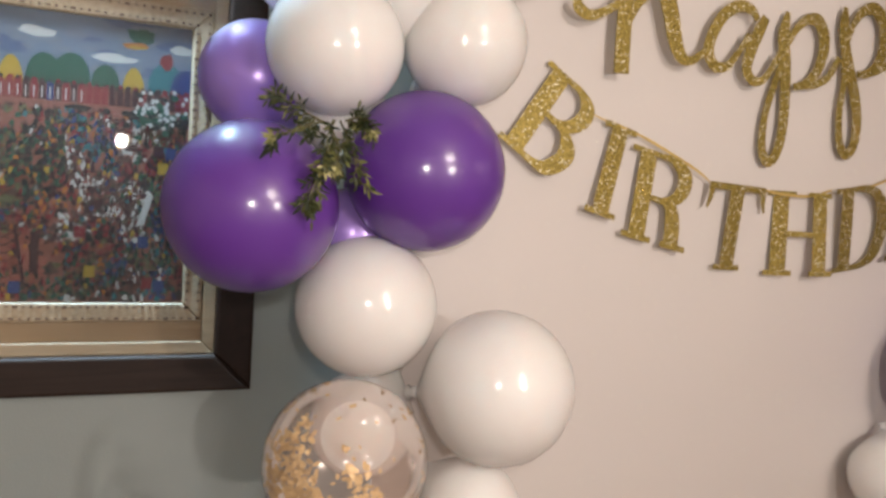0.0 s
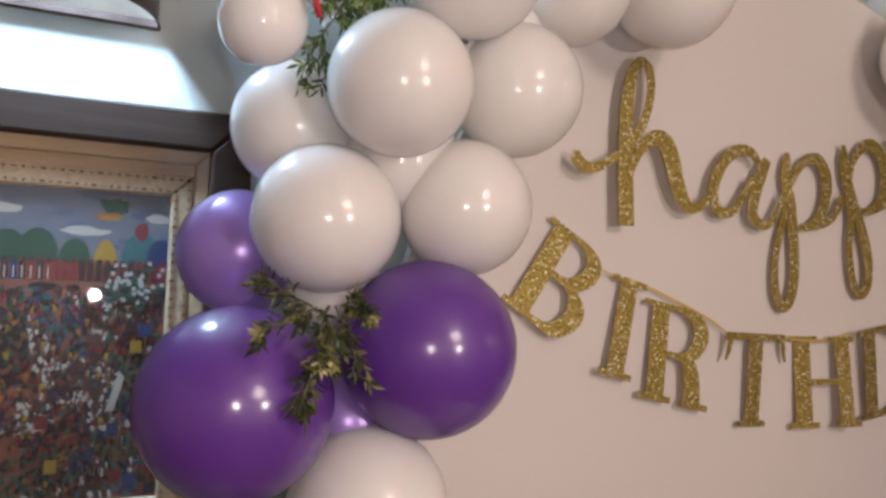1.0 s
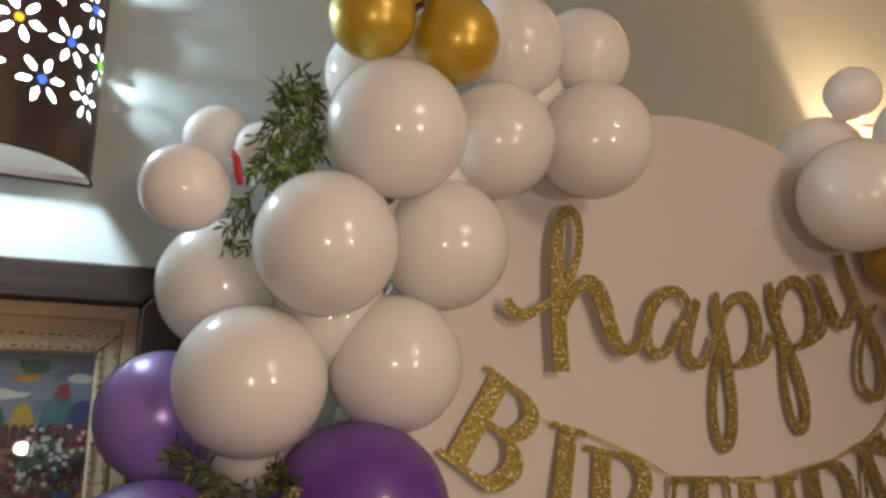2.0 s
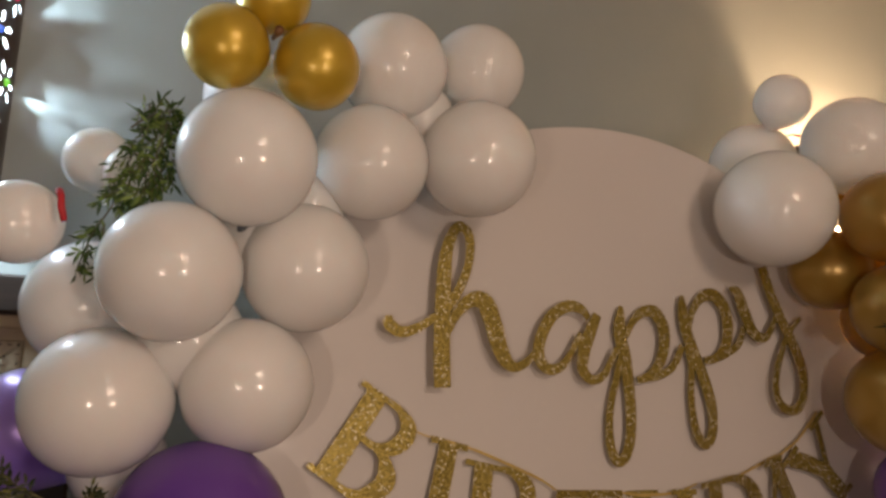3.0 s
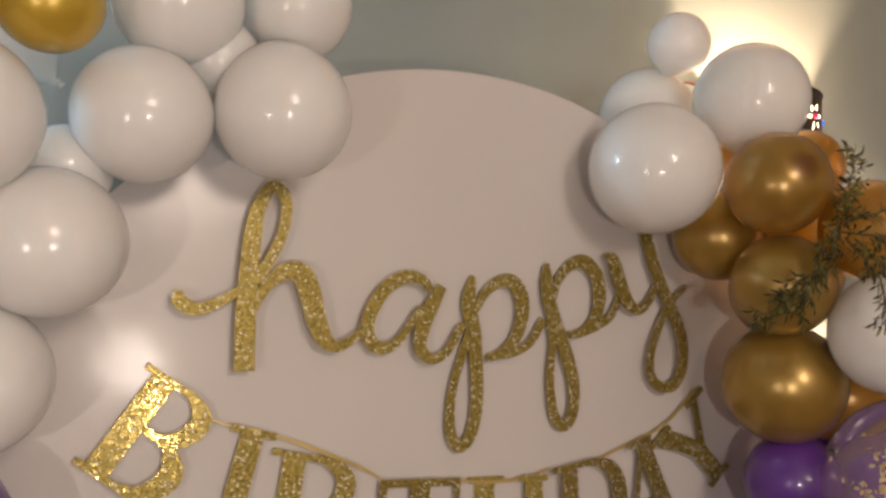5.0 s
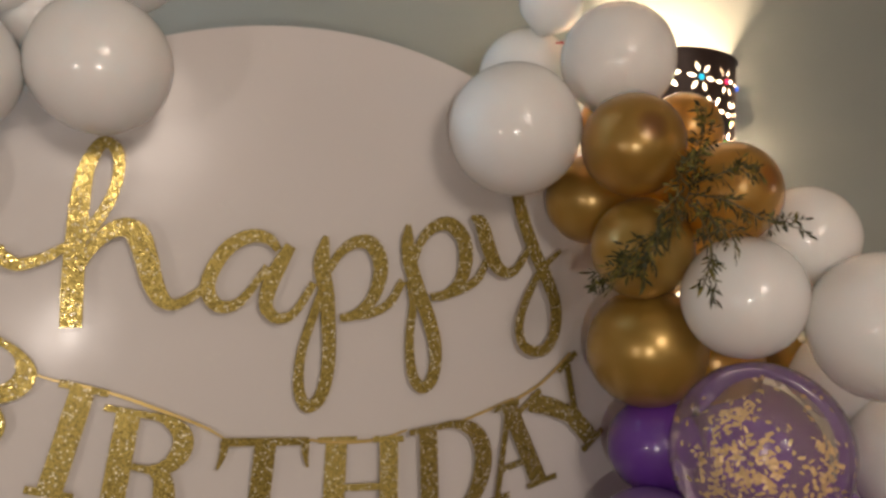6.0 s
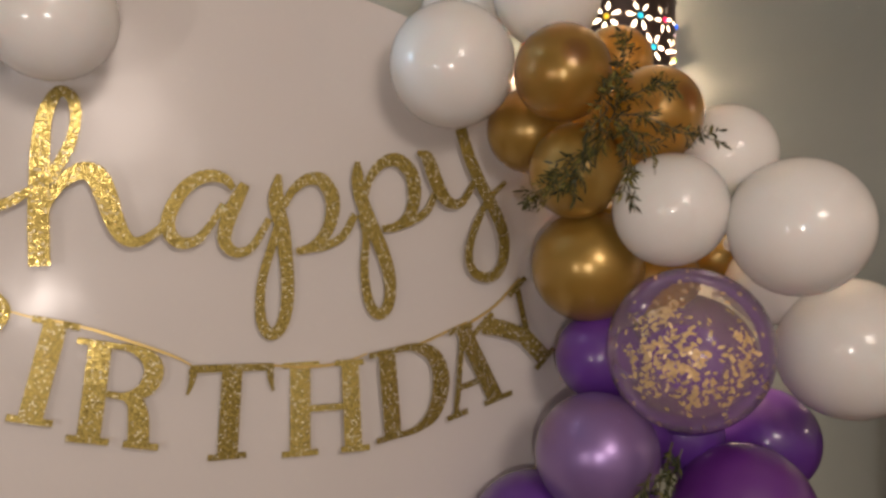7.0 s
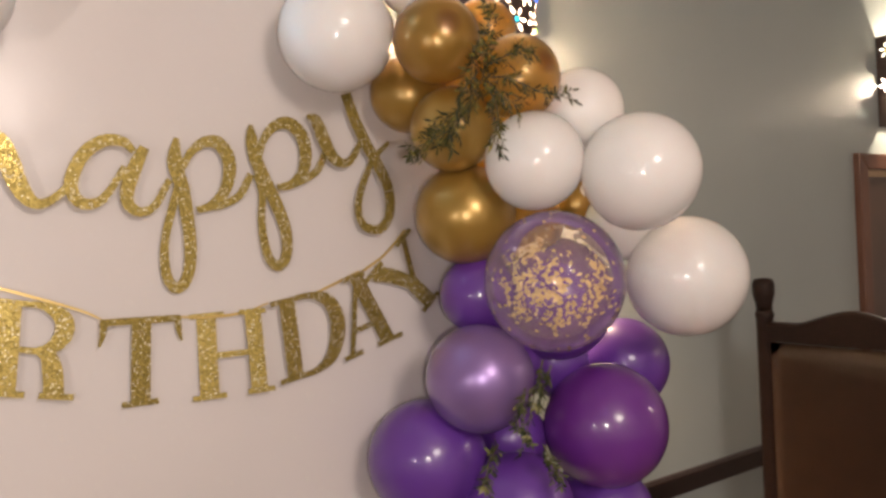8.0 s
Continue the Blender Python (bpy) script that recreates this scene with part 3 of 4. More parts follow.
LEFT = [
    ("purple", 0.341, 1.183, 1.675, 0.105),
    ("purple", 0.568, 1.198, 1.733, 0.108),
    ("lilac", 0.365, 1.340, 1.847, 0.080),
    ("white", 0.443, 1.221, 1.885, 0.089),
    ("white", 0.614, 1.202, 1.909, 0.086),
    ("white", 0.423, 1.300, 2.009, 0.085),
    ("white", 0.506, 1.154, 2.040, 0.085),
    ("white", 0.679, 1.193, 2.066, 0.087),
    ("white", 0.342, 1.134, 2.078, 0.047),
    ("white", 0.412, 1.352, 2.221, 0.048),
    ("white", 0.456, 1.275, 2.188, 0.037),
    ("white", 0.584, 1.131, 2.188, 0.087),
    ("white", 0.771, 1.205, 2.231, 0.084),
    ("white", 0.939, 1.195, 2.259, 0.090),
    ("white", 0.960, 1.240, 2.424, 0.077),
    ("white", 0.803, 1.211, 2.386, 0.082),
    ("white", 0.502, 1.211, 1.549, 0.095),
    ("white", 0.662, 1.123, 1.454, 0.103),
    ("clear", 0.460, 1.124, 1.368, 0.102),
    ("white", 0.637, 1.133, 1.289, 0.069),
    ("lilac", 0.492, 1.268, 1.640, 0.066),
    ("white", 0.522, 1.255, 1.372, 0.076),
    ("white", 0.475, 1.290, 1.808, 0.062),
]
CLUSTER = [
    ("white", 0.540, 1.235, 1.968, 0.074),
    ("white", 0.600, 1.242, 2.115, 0.070),
    ("white", 0.690, 1.245, 2.160, 0.055),
    ("white", 0.860, 1.245, 2.330, 0.055),
    ("brass", 0.547, 1.125, 2.328, 0.054),
    ("brass", 0.663, 1.122, 2.323, 0.057),
    ("brass", 0.603, 1.132, 2.413, 0.049),
    ("white", 0.606, 1.268, 2.325, 0.069),
]
RIGHT = [
    ("white", 1.557, 1.192, 2.257, 0.108),
    ("white", 1.718, 1.141, 2.387, 0.095),
    ("white", 1.637, 1.227, 2.495, 0.055),
    ("white", 1.655, 1.327, 2.387, 0.090),
    ("gold", 1.700, 1.071, 2.232, 0.081),
    ("gold_even", 1.733, 1.226, 2.163, 0.079),
    ("gold_even", 1.748, 1.100, 2.074, 0.082),
    ("gold_even", 1.805, 1.149, 1.912, 0.101),
    ("gold", 1.904, 1.188, 2.299, 0.071),
    ("gold", 1.845, 1.015, 2.164, 0.081),
    ("white", 1.975, 0.983, 2.102, 0.083),
    ("white", 1.848, 0.983, 2.002, 0.093),
    ("white", 1.984, 0.850, 1.970, 0.108),
    ("white", 2.200, 0.926, 1.764, 0.125),
    ("clear", 1.862, 0.960, 1.776, 0.132),
    ("purple", 1.828, 1.149, 1.749, 0.079),
    ("mpurple", 1.770, 1.081, 1.594, 0.104),
    ("magenta", 2.066, 1.045, 1.459, 0.130),
    ("purple", 2.255, 1.160, 1.553, 0.107),
    ("purple", 1.710, 1.186, 1.430, 0.119),
    ("purple", 1.825, 1.050, 1.338, 0.109),
    ("purple", 2.076, 1.055, 1.274, 0.093),
    ("purple", 2.015, 1.130, 1.725, 0.134),
    ("gold", 1.850, 1.190, 2.195, 0.070),
    ("purple", 1.925, 1.190, 1.600, 0.085),
    ("purple", 2.030, 1.160, 1.590, 0.080),
    ("purple", 1.914, 1.170, 1.440, 0.075),
    ("gold", 1.955, 1.150, 1.890, 0.085),
    ("gold", 1.845, 1.200, 2.070, 0.080),
    ("white", 1.600, 1.225, 1.215, 0.082),
    ("gold", 1.950, 1.215, 2.108, 0.062),
    ("gold", 1.784, 1.245, 2.322, 0.052),
    ("gold_even", 2.118, 1.150, 1.930, 0.060),
    ("white", 2.134, 1.040, 1.878, 0.078),
]


def garland(rows, where, base):
    cs = [Vector(r[1:4]) for r in rows]
    for k, (colour, x, y, z, r) in enumerate(rows):
        near = [c for c in cs if (c - cs[k]).length < 0.26]
        spine = sum(near, Vector()) / len(near) + Vector((0, 0.09, 0))
        balloon(colour, (x, y, z), r, spine, where, base + k)


garland(LEFT, "in the garland beside the picture", 100)
garland(CLUSTER, "topping the garland beside the picture", 200)
garland(RIGHT, "in the garland edging the board", 300)

# red string end hanging from a small white balloon
bm = bmesh.new()
tube(bm, [(0.3795, 1.088, 2.108), (0.383, 1.083, 2.1), (0.384, 1.080, 2.088), (0.3885, 1.080, 2.073)], 0.0042, 0.0036)
tagged(part("red_string", bm, M_STRING, smooth=True), "short red string tied to a small white balloon", "string")


def balloon_tail(at, to, mat, label, thick=1.0):
    """The pinched end of a balloon that shows in the gap between others."""
    a, b = Vector(at), Vector(to)
    bm = bmesh.new()
    tube(bm, [a, a.lerp(b, 0.35) + Vector((0.001, 0, 0.002)), a.lerp(b, 0.6), b], 0.0028 * thick, 0.0062 * thick, 8)
    return tagged(part("balloon_tail", bm, mat, smooth=True), label, "balloon tail")


M_TAIL = material("grey_rubber", (0.10, 0.11, 0.13), 0.5, 0, 80, 0.2)
M_TAIL_GOLD = material("brown_rubber", (0.16, 0.07, 0.02), 0.45, 0, 80, 0.2)
balloon_tail((0.582, 1.190, 2.098), (0.592, 1.165, 2.111), M_TAIL, "dark grey rubber balloon tail pinched between white balloons")
balloon_tail((0.518, 1.225, 1.950), (0.530, 1.205, 1.960), M_TAIL, "dark grey rubber balloon tail pinched between white balloons")
balloon_tail((0.604, 1.125, 2.352), (0.604, 1.085, 2.346), M_TAIL_GOLD, "brown rubber tail where the gold balloons meet")
balloon_tail((1.655, 1.235, 2.430), (1.664, 1.205, 2.422), M_STRING, "red string end between white balloons by the lamp", 0.5)


# ---------------------------------------------------------------- greenery
def leaf(bm, at, along, up, length, width):
    """A small lance-shaped leaf, folded along its rib and curved."""
    a = Vector(along).normalized()
    s = a.cross(Vector(up))
    s = s.normalized() if s.length > 1e-6 else Vector((1, 0, 0))
    n = s.cross(a)
    rib, left, right = [], [], []
    for t, w in ((0, 0.08), (0.3, 0.85), (0.6, 0.9), (1.0, 0.02)):
        c = Vector(at) + a * (length * t) - n * (length * 0.18 * t * t)
        rib.append(bm.verts.new(c))
        left.append(bm.verts.new(c + s * (width * w / 2) + n * (width * 0.18 * w)))
        right.append(bm.verts.new(c - s * (width * w / 2) + n * (width * 0.18 * w)))
    for k in range(3):
        bm.faces.new((rib[k], rib[k + 1], left[k + 1], left[k]))
        bm.faces.new((right[k], right[k + 1], rib[k + 1], rib[k]))


def greenery(sprigs, mat, seed, label, size=(0.013, 0.0045), density=1.0, bushy=(0.018, 0.042), thin=(), tips=None):
    """sprigs: lists of points along twigs. Twigs with alternate side shoots full of small leaves; tips: material of the fans of young leaves at their ends."""
    rnd = random.Random(seed)
    ob = empty("greenery_sprig", sprigs[0][0])
    base = Vector(sprigs[0][0])
    stems, leaves, young = bmesh.new(), bmesh.new(), bmesh.new()
    for number, points in enumerate(sprigs):
        slim = number in thin
        path = [Vector(p) - base for p in smooth_path(points, 5)]
        tube(stems, path, 0.0016, 0.0007, 5)
        for k in range(1, len(path)):
            d = (path[k] - path[k - 1]).normalized()
            shoots = density * (0.8 if slim else 1.4)
            for _ in range(int(shoots) + (rnd.random() < shoots % 1)):
                side = Vector((rnd.gauss(0, 1), rnd.gauss(-0.35, 0.7), rnd.gauss(-0.15, 1)))
                side = (side - d * side.dot(d)).normalized()
                go = (d * 0.8 + side * 0.8).normalized()
                reach = rnd.uniform(*bushy) * (0.6 if slim else 1.0)
                droop = Vector((0, 0, -0.18 * reach))
                twig = [path[k], path[k] + go * reach * 0.5 + Vector((0, 0, 0.002)), path[k] + go * reach + droop]
                tube(stems, twig, 0.0008, 0.0004, 4)
                count = rnd.randint(4, 6)
                for j in range(count):
                    t = (j + 1) / count
                    at = twig[0].lerp(twig[2], t)
                    s2 = go.cross(Vector((rnd.gauss(0, 0.6), -1, rnd.gauss(0, 0.6)))).normalized() * (1 if j % 2 else -1)
                    along = go * (0.7 if j < count - 1 else 2.0) + s2 * rnd.uniform(0.5, 1.0) + Vector((0, 0, -0.35))
                    leaf(leaves, at, along, Vector((rnd.gauss(0, 0.5), -1, rnd.gauss(0, 0.5))), size[0] * rnd.uniform(0.6, 1.35), size[1] * rnd.uniform(0.7, 1.2))
        if tips and number % 2 == 0:
            d = (path[-1] - path[-3]).normalized()
            s2 = d.cross(Vector((0, -1, 0.2))).normalized()
            for j in range(6):
                a = -1.1 + 0.44 * j + rnd.gauss(0, 0.12)
                leaf(young, path[-1] - d * 0.002 * (j % 2) + Vector((0, -0.002, 0)), d * math.cos(a) + s2 * math.sin(a) + Vector((0, -0.15, 0)), Vector((rnd.gauss(0, 0.3), -1, rnd.gauss(0, 0.3))), size[0] * rnd.uniform(1.0, 1.35), size[1] * rnd.uniform(1.0, 1.3))
    part("stem", stems, M_STEM, ob)
    part("leaves", leaves, mat, ob)["kind"] = "stuff"
    if tips:
        part("young_leaves", young, tips, ob, "cream-coloured young leaves")["kind"] = "stuff"
    else:
        young.free()
    return tagged(ob, label, "greenery")


greenery([[(0.507, 1.190, 2.241), (0.476, 1.178, 2.200), (0.445, 1.178, 2.137)],
          [(0.445, 1.178, 2.137), (0.416, 1.202, 2.085), (0.403, 1.225, 2.045)],
          [(0.468, 1.237, 2.275), (0.465, 1.202, 2.221), (0.448, 1.202, 2.181), (0.438, 1.202, 2.136)],
          [(0.495, 1.214, 2.272), (0.483, 1.166, 2.204), (0.468, 1.166, 2.151)],
          [(0.428, 1.214, 2.103), (0.430, 1.214, 2.073), (0.438, 1.214, 2.045)],
          [(0.448, 1.237, 2.240), (0.466, 1.225, 2.254), (0.488, 1.202, 2.257)],
          [(0.506, 1.178, 2.191), (0.481, 1.166, 2.160), (0.459, 1.178, 2.125)]],
         M_LEAF_LIGHT, 11, "artificial green trailing sprig tucked among white balloons", (0.0160, 0.0044), 1.2, (0.011, 0.031), (1, 4))
greenery([[(0.418, 1.11, 1.782), (0.402, 1.08, 1.757), (0.396, 1.06, 1.726)],
          [(0.425, 1.11, 1.782), (0.431, 1.08, 1.753), (0.441, 1.07, 1.713)],
          [(0.405, 1.11, 1.78), (0.375, 1.09, 1.77), (0.342, 1.075, 1.755)],
          [(0.404, 1.12, 1.781), (0.376, 1.13, 1.795), (0.357, 1.14, 1.805)],
          [(0.431, 1.11, 1.783), (0.445, 1.1, 1.787), (0.453, 1.09, 1.772)],
          [(0.4, 1.08, 1.732), (0.391, 1.075, 1.71), (0.383, 1.07, 1.685)],
          [(0.413, 1.1, 1.771), (0.416, 1.07, 1.746), (0.408, 1.06, 1.727)]],
         M_LEAF_PALE, 12, "artificial cream-edged green sprig between the purple balloons", (0.0125, 0.0042), 1.0, (0.006, 0.017), (), M_LEAF_CREAM)
greenery([[(1.749, 1.0, 2.153), (1.747, 0.98, 2.211), (1.76, 0.98, 2.274)],
          [(1.741, 0.99, 2.151), (1.702, 0.98, 2.104), (1.664, 0.99, 2.077), (1.641, 1.0, 2.051)],
          [(1.741, 0.99, 2.151), (1.745, 0.92, 2.135), (1.79, 0.9, 2.112), (1.846, 0.89, 2.103)],
          [(1.734, 0.97, 2.165), (1.744, 0.92, 2.176), (1.782, 0.91, 2.187)],
          [(1.725, 0.97, 2.139), (1.689, 0.89, 2.072), (1.662, 0.87, 2.016)],
          [(1.722, 0.98, 2.157), (1.681, 0.98, 2.111), (1.675, 0.99, 2.061), (1.667, 1.0, 2.036)],
          [(1.724, 0.97, 2.156), (1.694, 0.96, 2.177), (1.738, 0.97, 2.226)],
          [(1.718, 0.95, 2.136), (1.706, 0.91, 2.107), (1.729, 0.89, 2.083)],
          [(1.659, 0.99, 2.052), (1.627, 1.0, 2.034), (1.594, 1.01, 2.02)]],
         M_LEAF_BACKLIT, 13, "artificial olive-green sprig spilling over gold balloons, darkened as backlit", (0.0150, 0.0042), 1.25, (0.010, 0.028))
greenery([[(1.798, 0.93, 1.641), (1.783, 0.94, 1.581), (1.768, 0.95, 1.507)],
          [(1.772, 0.95, 1.592), (1.758, 0.96, 1.542), (1.76, 0.95, 1.493)],
          [(1.727, 0.98, 1.493), (1.687, 0.955, 1.477), (1.668, 0.95, 1.438)],
          [(1.807, 0.95, 1.484), (1.807, 0.93, 1.457), (1.817, 0.92, 1.427)],
          [(1.817, 0.93, 1.628), (1.802, 0.93, 1.6), (1.788, 0.94, 1.56)]],
         M_LEAF_PALE, 14, "artificial cream-edged green sprig between lower purple balloons", (0.014, 0.0048), 0.95, (0.008, 0.022), (), M_LEAF_CREAM)


# ---------------------------------------------------------------- pierced wall lamps
def pierced_shade(r, h, cell=0.0022):
    """Half-round metal shade with petal-shaped holes: a fine sheet with the holes left out, given thickness."""
    arc = math.pi * r
    nu, nv = int(arc / cell), int(h / cell)
    us, vs = np.linspace(0, arc, nu + 1), np.linspace(0, h, nv + 1)
    cu, cv = np.meshgrid((us[:-1] + us[1:]) / 2, (vs[:-1] + vs[1:]) / 2, indexing="ij")
    solid = np.ones_like(cu, bool)
    gems = []
    rnd = random.Random(5)
    for row in range(4):
        for col in range(7):
            fu = arc / 2 + (col - 3 + 0.5 * (row % 2)) * 0.082 + rnd.uniform(-0.004, 0.004)
            fv = 0.11 + row * 0.075 + rnd.uniform(-0.003, 0.003)
            turn = rnd.uniform(0, 1)
            if fu > arc - 0.02 or fu < 0.02:
                continue
            for k in range(6):
                a = turn + k * math.pi / 3
                du, dv = cu - fu - 0.025 * math.cos(a), cv - fv - 0.025 * math.sin(a)
                along, across = du * math.cos(a) + dv * math.sin(a), -du * math.sin(a) + dv * math.cos(a)
                solid &= ~(np.abs(across) < 0.005 * (1 - (along / 0.0122) ** 2))
            if rnd.random() < 0.72:
                gems.append((fu, fv))
            else:
                solid &= ~((cu - fu) ** 2 + (cv - fv) ** 2 < 0.0058**2)
    verts, faces, mats = [], [], []
    grid = lambda s, i, j: s * (nu + 1) * (nv + 1) + i * (nv + 1) + j
    for rr in (r, r - 0.0014):
        for a in us / r:
            x, y = -rr * math.cos(a), -rr * math.sin(a)
            verts.extend((x, y, v) for v in vs)
    pad = np.pad(solid, 1)
    for i in range(nu):
        for j in range(nv):
            if not solid[i, j]:
                continue
            faces.append((grid(0, i, j), grid(0, i + 1, j), grid(0, i + 1, j + 1), grid(0, i, j + 1)))
            faces.append((grid(1, i, j), grid(1, i, j + 1), grid(1, i + 1, j + 1), grid(1, i + 1, j)))
            mats += [0, 1]
            for di, dj, p, q in ((-1, 0, (0, 0), (0, 1)), (1, 0, (1, 1), (1, 0)), (0, -1, (1, 0), (0, 0)), (0, 1, (0, 1), (1, 1))):
                if not pad[i + 1 + di, j + 1 + dj]:
                    faces.append((grid(0, i + p[0], j + p[1]), grid(0, i + q[0], j + q[1]), grid(1, i + q[0], j + q[1]), grid(1, i + p[0], j + p[1])))
                    mats.append(0)
    me = bpy.data.meshes.new("shade")
    me.from_pydata(verts, [], faces)
    me.polygons.foreach_set("material_index", mats)
    me.materials.append(M_SHADE)
    me.materials.append(M_LINING)
    me.update()
    return me, gems


SHADE_R, SHADE_H = 0.16, 0.40
SHADE, GEMS = pierced_shade(SHADE_R, SHADE_H)
GEM = [glow("gem_cyan", (0.02, 0.5, 0.75), 0.9), glow("gem_red", (0.8, 0.03, 0.12), 0.8), glow("gem_yellow", (0.85, 0.55, 0.04), 0.8), glow("gem_green", (0.15, 0.65, 0.08), 0.8), glow("gem_blue", (0.03, 0.15, 0.8), 0.9)]
bm = bmesh.new()
bmesh.ops.create_uvsphere(bm, u_segments=12, v_segments=8, radius=0.0068)
GEM_MESH = []
for g in GEM:
    me = bpy.data.meshes.new("gem")
    bm.to_mesh(me)
    me.materials.append(g)
    GEM_MESH.append(me)
bm.free()


def sconce(x, z, up, seed):
    ob = empty("wall_lamp", (x, WALL, z))
    s = new("shade", SHADE)
    s.parent = ob
    rnd = random.Random(seed)
    for fu, fv in GEMS:
        g = new("gem", GEM_MESH[rnd.randrange(5)])
        g.parent = s
        a = fu / SHADE_R
        g.matrix_basis = pose(-SHADE_R * math.cos(a), -SHADE_R * math.sin(a), fv)
    for zz in (0.0, SHADE_H):
        bm = bmesh.new()
        tube(bm, [(-(SHADE_R + 0.001) * math.cos(a), -(SHADE_R + 0.001) * math.sin(a), zz) for a in (math.pi * k / 40 for k in range(41))], 0.0022, 0.0022, 6)
        part("rim", bm, M_SHADE, ob, smooth=True)
    bm = bmesh.new()
    arc = [(-(SHADE_R - 0.004) * math.cos(a), -(SHADE_R - 0.004) * math.sin(a)) for a in (math.pi * k / 30 for k in range(31))]
    low, high = [bm.verts.new((px, py, 0.010)) for px, py in arc], [bm.verts.new((px, py, 0.014)) for px, py in arc]
    bm.faces.new(low)
    bm.faces.new(high[::-1])
    for k in range(31):
        bm.faces.new((low[k], high[k], high[(k + 1) % 31], low[(k + 1) % 31]))
    bmesh.ops.recalc_face_normals(bm, faces=bm.faces)
    part("foot_plate", bm, M_FROST, ob, "frosted glass pane under the shade").visible_shadow = False
    part("wall_bar", boxed(-SHADE_R + 0.002, SHADE_R - 0.002, -0.012, 0.0, -0.002, 0.012, bevel=0.002), M_SHADE, ob)
    bm = boxed(-0.03, 0.03, -0.012, 0.0, up - 0.05, up + 0.05, bevel=0.003)
    part("back_plate", bm, M_LINING, ob)
    bm = bmesh.new()
    tube(bm, [(0, -0.012, up), (0, -0.03, up), (0, -0.045, up), (0, -0.06, up)], 0.011, 0.013, 10)
    part("lamp_holder", bm, M_LINING, ob, smooth=True)
    return tagged(ob, "half-round pierced dark metal wall lamp with lit flower cut-outs", "wall lamp", "wall lamps on the grey wall")


for k, (sx, sz, up, _, _) in enumerate(SCONCES):
    sconce(sx, sz, up, k + 3)


# ---------------------------------------------------------------- framed folk-art picture
def framed_picture(x0, x1, z0, z1, border, wood_mat, label, seed, art=True):
    """Dark moulded frame, pale inner frame with a beaded border, a crowded naive painting, glass before it."""
    front = WALL - 0.03
    ob = empty("framed_picture", ((x0 + x1) / 2, WALL, z0))
    inv = Matrix.Translation((-(x0 + x1) / 2, -WALL, -z0))

    def piece(name, bm, mat, lab=""):
        bmesh.ops.transform(bm, matrix=inv, verts=bm.verts)
        return part(name, bm, mat, ob, lab)

    def rail(name, a, b, c, d, y, depth, mat, bevel):
        """Four mitred members between the outer box a and the inner box b."""
        for side, (p, q, r_, s) in enumerate((((a, c), (b, c), (b - d, c + d), (a + d, c + d)), ((b, c), (b, rail.top), (b - d, rail.top - d), (b - d, c + d)),
                            ((b, rail.top), (a, rail.top), (a + d, rail.top - d), (b - d, rail.top - d)), ((a, rail.top), (a, c), (a + d, c + d), (a + d, rail.top - d)))):
            bm = bmesh.new()
            lo = [bm.verts.new((u, y + depth, v)) for u, v in (p, q, r_, s)]
            hi = [bm.verts.new((u, y, v)) for u, v in (p, q, r_, s)]
            bm.faces.new(lo)
            bm.faces.new(hi[::-1])
            for k in range(4):
                bm.faces.new((lo[k], hi[k], hi[(k + 1) % 4], lo[(k + 1) % 4]))
            bmesh.ops.recalc_face_normals(bm, faces=bm.faces)
            bmesh.ops.bevel(bm, geom=[e for e in bm.edges if all(abs(v.co.y - y) < 1e-6 for v in e.verts)], offset=bevel, segments=3, affect="EDGES", profile=0.5)
            piece(name, bm, M_FRAME if mat is M_DARK and side % 2 == 0 else mat)

    rail.top = z1
    rail("frame_rail", x0, x1, z0, border, front, 0.03, wood_mat, 0.006)
    ix0, ix1, iz0, iz1 = x0 + border, x1 - border, z0 + border, z1 - border
    piece("backing", boxed(ix0, ix1, WALL - 0.008, WALL - 0.002, iz0, iz1), M_PALE)
    if not art:
        piece("print", boxed(ix0 + 0.03, ix1 - 0.03, WALL - 0.012, WALL - 0.0085, iz0 + 0.03, iz1 - 0.03), M_PRINT)
        return tagged(ob, label, "picture")
    rail.top = iz1
    rail("inner_rail", ix0, ix1, iz0, 0.022, WALL - 0.017, 0.0085, M_PALE, 0.003)
    # carved and beaded border
    ax0, ax1, az0, az1 = ix0 + 0.057, ix1 - 0.057, iz0 + 0.089, iz1 - 0.075
    rail.top = az1 + 0.034
    rail("carved_rail", ax0 - 0.034, ax1 + 0.034, az0 - 0.034, 0.033, WALL - 0.0165, 0.008, M_BORDER, 0.004)
    beads = bmesh.new()
    for ring in (0.008, 0.027):
        bx0, bx1, bz0, bz1 = ax0 - ring, ax1 + ring, az0 - ring, az1 + ring
        count = 34
        for k in range(count + 1):
            t = k / count
            for u, v in ((bx0 + (bx1 - bx0) * t, bz0), (bx0 + (bx1 - bx0) * t, bz1), (bx0, bz0 + (bz1 - bz0) * t), (bx1, bz0 + (bz1 - bz0) * t)):
                made = bmesh.ops.create_cube(beads, size=1.0)
                wide = 0.0042 if k % 3 else 0.0075
                bmesh.ops.transform(beads, matrix=Matrix.Translation((u, WALL - 0.0172, v)) @ Matrix.Diagonal((wide, 0.003, 0.0022 if k % 2 else 0.0038, 1)), verts=made["verts"])
    piece("beading", beads, M_BEAD, "dark carved beading")["kind"] = "stuff"
    # the painting
    y = WALL - 0.012
    canvas = piece("canvas", boxed(ax0, ax1, y, WALL - 0.0085, az0, az1), M_CANVAS)
    rnd = random.Random(seed)
    w, h = ax1 - ax0, az1 - az0
    patch = bmesh.new()

